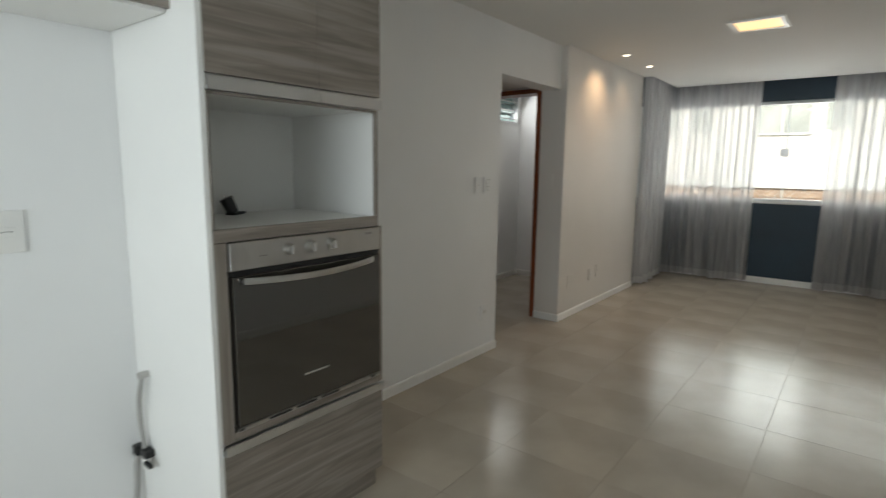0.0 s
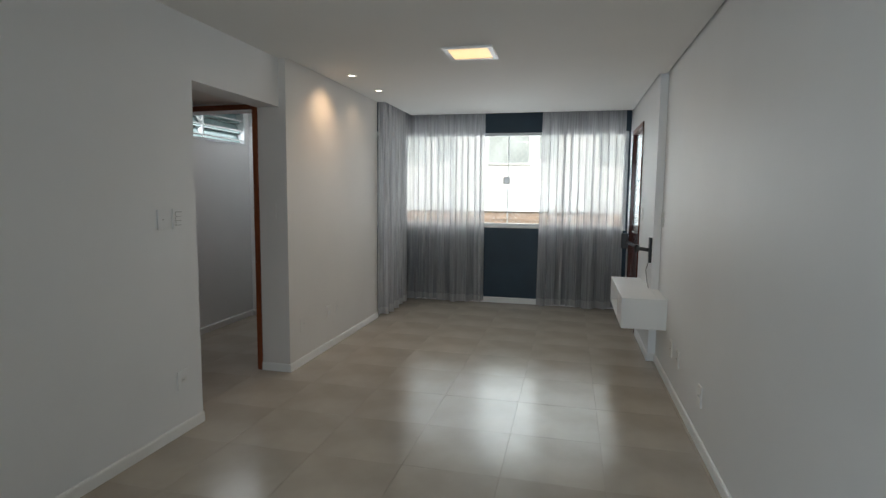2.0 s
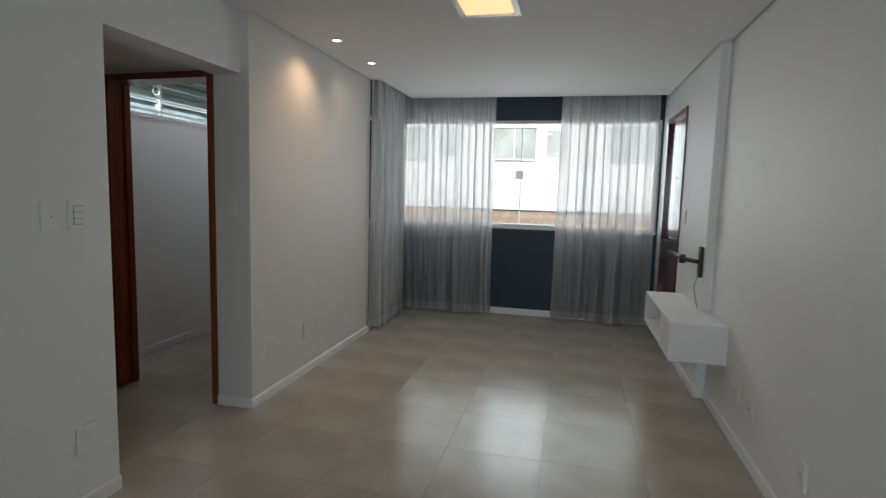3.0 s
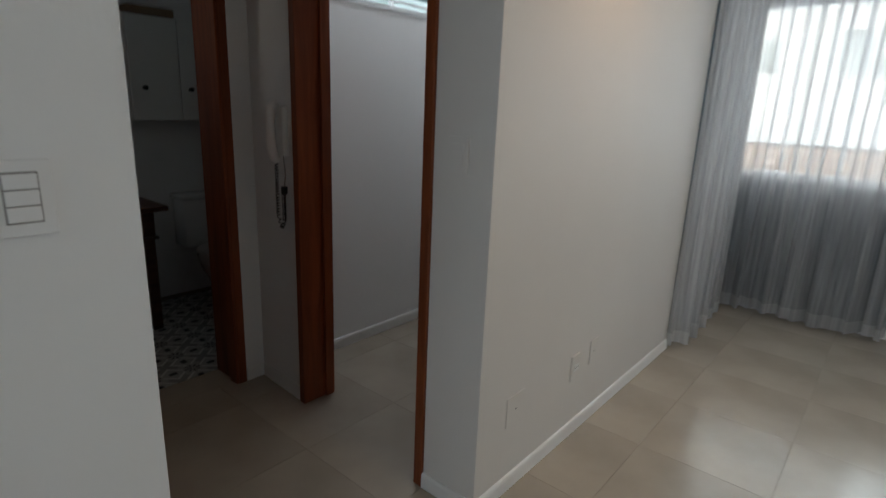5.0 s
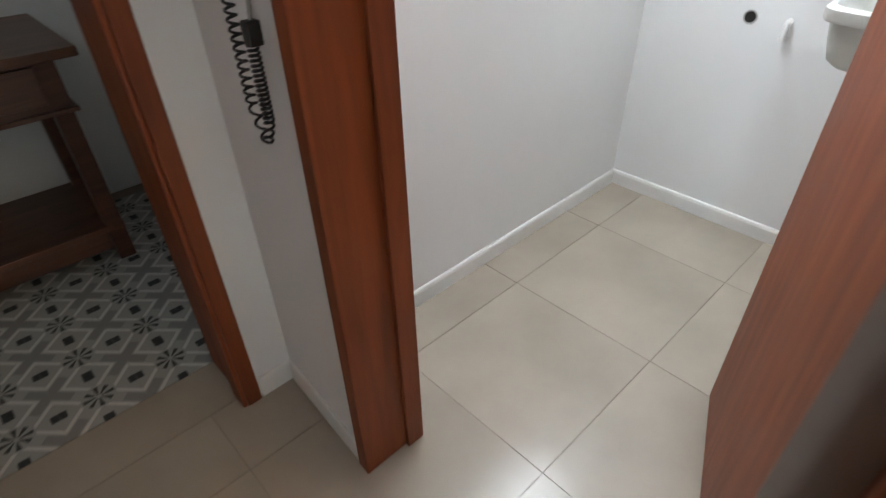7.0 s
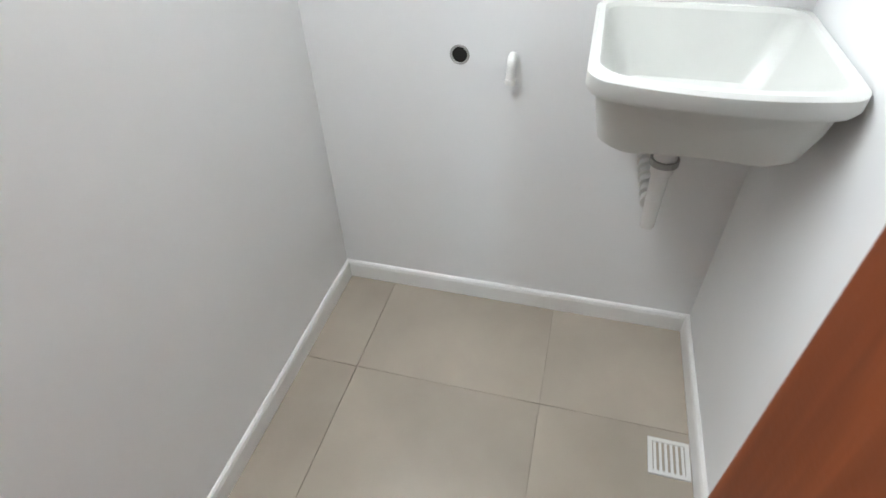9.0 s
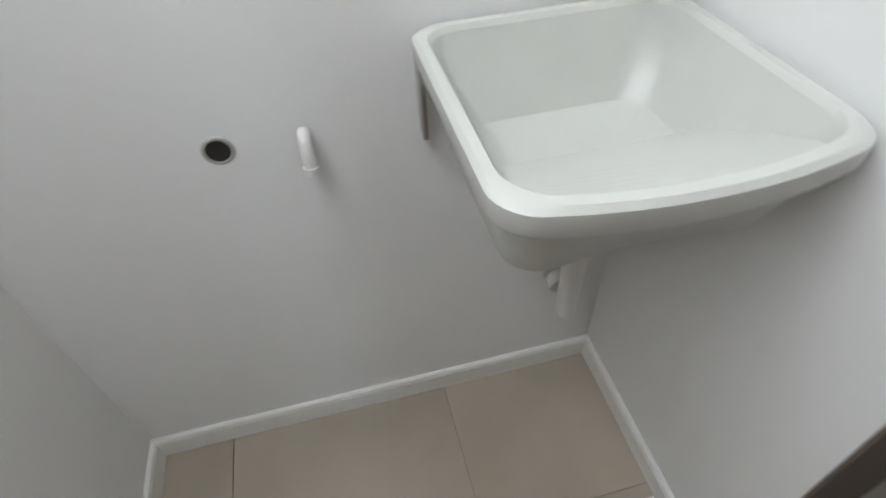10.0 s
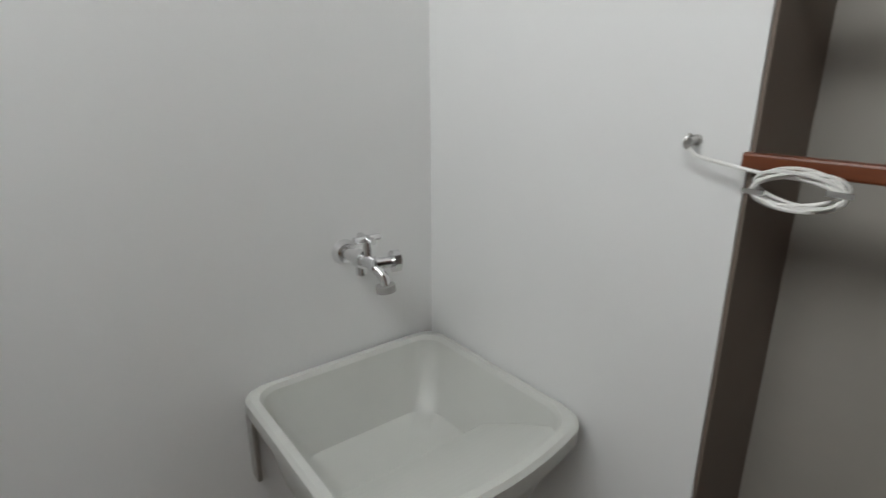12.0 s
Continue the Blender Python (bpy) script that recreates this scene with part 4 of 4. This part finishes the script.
# ---- laundry ----
def tank():
    t = thing("wash_tank", "white moulded laundry wash tank with sloping scrub board", "laundry tank")
    x0, x1, y0, y1, zt = -0.744, -0.367, 1.310, LY1 - 0.008, 0.892

    def outline(inset, z, bow=0.0, r=0.036):
        pts = []
        a0, a1, b0, b1 = x0 + inset, x1 - inset, y0 + inset, y1 - inset
        for cx, cy, st in ((a1 - r, b1 - r, 0), (a0 + r, b1 - r, 90), (a0 + r, b0 + r, 180), (a1 - r, b0 + r, 270)):
            for k in range(7):
                an = radians(st + 15 * k)
                pts.append(Vector((cx + r * math.cos(an), cy + r * math.sin(an), z)))
        fin = []
        for i, p in enumerate(pts):
            fin.append(p)
            q = pts[(i + 1) % len(pts)]
            if i % 7 == 6:
                for k in range(1, 8):
                    fin.append(p.lerp(q, k / 8))
        for p in fin:
            wgt = max(0, ((b0 + b1) / 2 - p.y) / ((b1 - b0) / 2))
            mid_ = 1 - ((p.x - (a0 + a1) / 2) / ((a1 - a0) / 2)) ** 2
            p.y -= bow * wgt ** 2 * max(0, mid_)
        return fin

    def skin(loops, cap_last=True):
        bm = bmesh.new()
        rings = [[bm.verts.new(p) for p in lp] for lp in loops]
        for a, b in zip(rings, rings[1:]):
            n = len(a)
            for k in range(n):
                bm.faces.new((a[k], a[(k + 1) % n], b[(k + 1) % n], b[k]))
        if cap_last:
            bm.faces.new(rings[-1])
        return bm

    part("rim", skin([outline(0.004, zt - 0.036, 0.03), outline(0.0, zt - 0.028, 0.03), outline(0.0, zt - 0.006, 0.03), outline(0.006, zt, 0.03), outline(0.016, zt, 0.028, 0.04), outline(0.020, zt - 0.008, 0.026, 0.038)], False), M_TANK, t, "thick rounded rim", True)
    part("inner_basin", skin([outline(0.020, zt - 0.008, 0.026, 0.038), outline(0.028, zt - 0.06, 0.02, 0.04), outline(0.055, zt - 0.128, 0.0, 0.05), outline(0.085, zt - 0.142, 0.0, 0.05)]), M_TANK, t, "", True)
    part("outer_basin", skin([outline(0.016, zt - 0.034, 0.015), outline(0.022, zt - 0.08, 0.0), outline(0.032, zt - 0.138, -0.02, 0.055), outline(0.05, zt - 0.156, -0.02, 0.055)]), M_TANK, t, "", True)
    bm = bmesh.new()
    n = 13
    prof = []
    for k in range(n * 4 + 1):
        u = k / (n * 4)
        prof.append((y0 + 0.02 + 0.155 * u, zt - 0.03 - 0.065 * u + 0.00025 * math.sin(u * n * math.tau)))
    cols = 12
    grid = []
    for k, (y, z) in enumerate(prof):
        u = k / (len(prof) - 1)
        line = []
        for c in range(cols + 1):
            w = c / cols
            bow = 0.026 * (1 - (2 * w - 1) ** 2) * (1 - u)
            line.append(bm.verts.new((x0 + 0.028 + (x1 - x0 - 0.056) * w, y - 0.004 * (1 - u) - bow, z + 0.012 * (1 - u))))
        grid.append(line)
    yb, zb = prof[-1]
    grid.append([bm.verts.new((x0 + 0.06 + (x1 - x0 - 0.12) * c / cols, yb + 0.012, zt - 0.139)) for c in range(cols + 1)])
    for a, b in zip(grid, grid[1:]):
        for c in range(cols):
            bm.faces.new((a[c], a[c + 1], b[c + 1], b[c]))
    part("scrub_board", bm, M_TANK, t, "ribbed sloping scrub board", True)
    for y in (y1 - 0.012,):
        part("bracket", boxes(((x0 + 0.006, y - 0.014, zt - 0.16), (x0 + 0.014, y + 0.012, zt - 0.045)), bevel=0.002), M_STEEL, t, "steel wall bracket")


tank()
siph = thing("siphon", "white plastic tank siphon with corrugated elbow", "pipe", at=(0.016, 0.015, 0.008))
part("tail", rod((-0.60, 1.43, 0.732), (-0.60, 1.43, 0.655), 0.021, 20), M_PLAS, siph, "", True)
for z in (0.712, 0.684):
    part("nut", rod((-0.60, 1.43, z), (-0.60, 1.43, z - 0.012), 0.026, 14), M_RUBBER if z < 0.7 else M_PLAS, siph)
part("body", rod((-0.60, 1.43, 0.655), (-0.598, 1.435, 0.525), 0.017, 18, 0.014), M_PLAS, siph, "", True)
bm = bmesh.new()
for k in range(9):
    p = Vector((-0.602, 1.45, 0.57)).lerp(Vector((-0.615, 1.648, 0.6)), k / 8)
    q = Vector((-0.602, 1.45, 0.57)).lerp(Vector((-0.615, 1.648, 0.6)), (k + 0.72) / 8)
    add_rod(bm, p, q, 0.019, 14, 0.016)
part("corrugated_pipe", bm, M_PLAS, siph, "", True)
part("wall_flange", rod((-0.615, 1.645, 0.6), (-0.615, LY1 - 0.015, 0.6), 0.026, 20), M_RUBBER, siph)

hole = thing("pipe_hole", "round dark pipe opening in the plaster", "pipe hole", at=(-1.025, LY1, 0.754))
part("cavity", rod((0, -0.0015, 0), (0, 0.01, 0), 0.019, 24), M_HOLE, hole)
part("lip", tube([(0.02 * math.cos(a * math.tau / 24), -0.001, 0.02 * math.sin(a * math.tau / 24)) for a in range(25)], 0.003, 6), M_RUBBER, hole, "", True)
stub = thing("pipe_stub", "white plastic capped water outlet on the wall", "pipe", at=(-0.905, LY1, 0.742))
part("elbow", tube([(0, 0, 0.022), (0, -0.014, 0.022), (0, -0.026, 0.016), (0, -0.03, 0.0), (0, -0.03, -0.035)], 0.012, 12), M_PLAS, stub, "", True)
part("collar", rod((0, -0.03, -0.03), (0, -0.03, -0.045), 0.0145, 14), M_PLAS, stub)

stub.scale = (0.8, 0.8, 0.8)

tap = thing("wall_tap", "old chrome double wall tap above the tank", "tap", at=(-0.545, LY1, 1.078))
part("flange", rod((0, 0, 0), (0, -0.012, 0), 0.024, 24, 0.018), M_CHROME, tap, "", True)
part("body", rod((0, -0.01, 0), (0.01, -0.10, 0), 0.012), M_CHROME, tap, "", True)
part("nut", rod((0.004, -0.05, 0), (0.006, -0.065, 0), 0.018, 6), M_CHROME, tap)
part("stem", rod((0.007, -0.075, 0), (0.007, -0.075, 0.038), 0.007), M_CHROME, tap, "", True)
part("cross_handle", add_rod(add_rod(bmesh.new(), (-0.018, -0.075, 0.041), (0.032, -0.075, 0.041), 0.006), (0.007, -0.10, 0.041), (0.007, -0.05, 0.041), 0.006), M_CHROME, tap, "", True)
part("side_valve", add_rod(rod((0.01, -0.095, 0), (0.04, -0.10, 0), 0.010), (0.04, -0.10, 0), (0.052, -0.102, 0), 0.020, 8), M_CHROME, tap, "", True)
part("spout", tube([(0.009, -0.09, -0.005), (0.012, -0.105, -0.012), (0.016, -0.112, -0.022), (0.016, -0.115, -0.034)], 0.009, 10), M_CHROME, tap, "", True)
part("hose_end", rod((0.016, -0.115, -0.033), (0.017, -0.116, -0.045), 0.017, 16), M_RUBBER, tap, "dark hose connector")
part("lower_boss", rod((0.004, -0.055, -0.01), (0.004, -0.055, -0.028), 0.010), M_CHROME, tap, "", True)

tap.scale = (0.92, 0.92, 0.92)
NB = -0.225
# Niche back coloured grey-beige to hold the shade of the shelved recess.
setting("wall_niche", boxes(((NB, 0.16, 0), (-0.121, 1.151, 2.2))), mat("niche_shade_grey", (0.34, 0.32, 0.285), 0.6, vary=0.05, scale=4), "niche back wall with its shade put into a grey-beige colour", "wall")
setting("trim_niche", boxes(((LX1 + 0.002, 1.147, 0), (NB, 1.1515, 2.2)), ((LX1 + 0.002, 0.16, 0), (NB, 0.166, 2.2))), mat("brown_edge_board", (0.17, 0.135, 0.11), 0.6), "grey-brown board lining the niche side", "trim")
for z in (1.283, 1.47):
    sh = thing("niche_shelf", "red-brown varnished wooden shelf board in the niche", "shelf", "niche shelves")
    part("board", boxes(((LX1 - 0.006, 0.17, z - 0.012), (LX1 + 0.022, 1.145, z)), bevel=0.003), M_REDY, sh)
    part("front_strip", boxes(((LX1 - 0.016, 0.17, z - 0.014), (LX1 - 0.0065, 1.152, z + 0.003)), bevel=0.003), M_REDY, sh)
hk = thing("wall_hook", "small steel wall hook for the clothes line", "hook", at=(LX1, 1.207, 1.292))
part("screw", rod((0, 0, 0), (-0.018, 0, 0), 0.004), M_STEEL, hk, "", True)
part("plate", rod((0, 0, 0), (-0.003, 0, 0), 0.006, 16), M_STEEL, hk)
part("loop", tube([(-0.018 + 0.007 * math.sin(a * math.tau / 14), 0, 0.007 * math.cos(a * math.tau / 14)) for a in range(13)], 0.0018, 6), M_STEEL, hk, "", True)
line = thing("clothes_line", "white clothes line coiled under the shelf", "rope")
cy_, cz_ = 1.093, 1.257
pts = [(LX1 - 0.018, 1.206, 1.285), (LX1 - 0.022, 1.195, 1.278), (LX1 - 0.024, 1.175, 1.275), (LX1 - 0.026, 1.15, 1.272), (LX1 - 0.026, cy_ + 0.025, 1.268)]
part("lead", tube(pts, 0.002, 8), M_PLAS, line, "", True)
loops = []
rnd = random.Random(4)
for k in range(181):
    a = k * math.tau / 36
    r = 1 + 0.08 * math.sin(k * 0.37)
    loops.append((LX1 - 0.028 + 0.006 * math.sin(k * 0.21), cy_ + 0.036 * r * math.cos(a), cz_ + 0.0165 * r * math.sin(a) + 0.004 * math.sin(k * 0.11)))
part("coil", tube(loops, 0.0019, 6), M_PLAS, line, "", True)
for s_ in (-1, 1):
    part("clip", boxes(((LX1 - 0.036, cy_ + s_ * 0.035 - 0.010, cz_ - 0.003 - 0.004 * s_), (LX1 - 0.033, cy_ + s_ * 0.035 + 0.010, cz_ + 0.002 - 0.004 * s_))), M_CHROME, line)

dr = thing("floor_drain", "square white floor drain grate beside the wall", "drain", at=(-0.424, 1.268, 0))
part("frame", boxes(((-0.047, -0.047, 0), (0.047, -0.037, 0.004)), ((-0.047, 0.037, 0), (0.047, 0.047, 0.004)), ((-0.047, -0.037, 0), (-0.037, 0.037, 0.004)), ((0.037, -0.037, 0), (0.047, 0.037, 0.004))), M_PLAS, dr)
for k in range(6):
    part("bar", boxes(((-0.034 + 0.0125 * k, -0.037, 0.0005), (-0.028 + 0.0125 * k, 0.037, 0.003))), M_PLAS, dr)


# ---- floor tiles ----
G = 0.503
GX, GY = 0.27, 0.338
tile_mesh = mesh_of("floor_tile", boxes(((-G / 2 + 0.0006, -G / 2 + 0.0006, -0.0038), (G / 2 - 0.0006, G / 2 - 0.0006, 0.0)), bevel=0.0006), M_TILE)
floor_ob = bpy.data.objects["floor"]
for i in range(-5, 6):
    for j in range(-15, 7):
        x, y = GX + (i + 0.5) * G, GY + (j + 0.5) * G
        if x < -1.3 or x > 3.1:
            continue
        if x < -0.35 and (y > 1.95 or y < -1.3):
            continue
        tl = new("floor_tile", tile_mesh)
        tl.parent = floor_ob
        tl.location = (x, y, random.uniform(-0.0003, 0.0))
edge_tile = mesh_of("floor_tile", boxes(((-1.46, 0, -0.0038), (-1.2402, G - 0.0024, -0.0002))), M_TILE)
for j in range(-3, 3):
    tl = new("floor_tile", edge_tile)
    tl.parent = floor_ob
    tl.location = (0, GY + j * G + 0.0012, 0)
tl = new("floor_tile", mesh_of("floor_tile", boxes(((-1.638, -0.757, -0.0038), (-1.462, -0.03, -0.0004))), M_TILE))
tl.parent = floor_ob
bath_mesh = mesh_of("patterned_tile", boxes(((-0.0995, -0.0995, -0.0038), (0.0995, 0.0995, 0.0))), M_BATH)
for i in range(6):
    for j in range(-4, 6):
        tl = new("patterned_tile", bath_mesh)
        tl.parent = floor_ob
        tl.location = (-1.742 - 0.2 * i, -0.362 + 0.2 * j, 0.001)
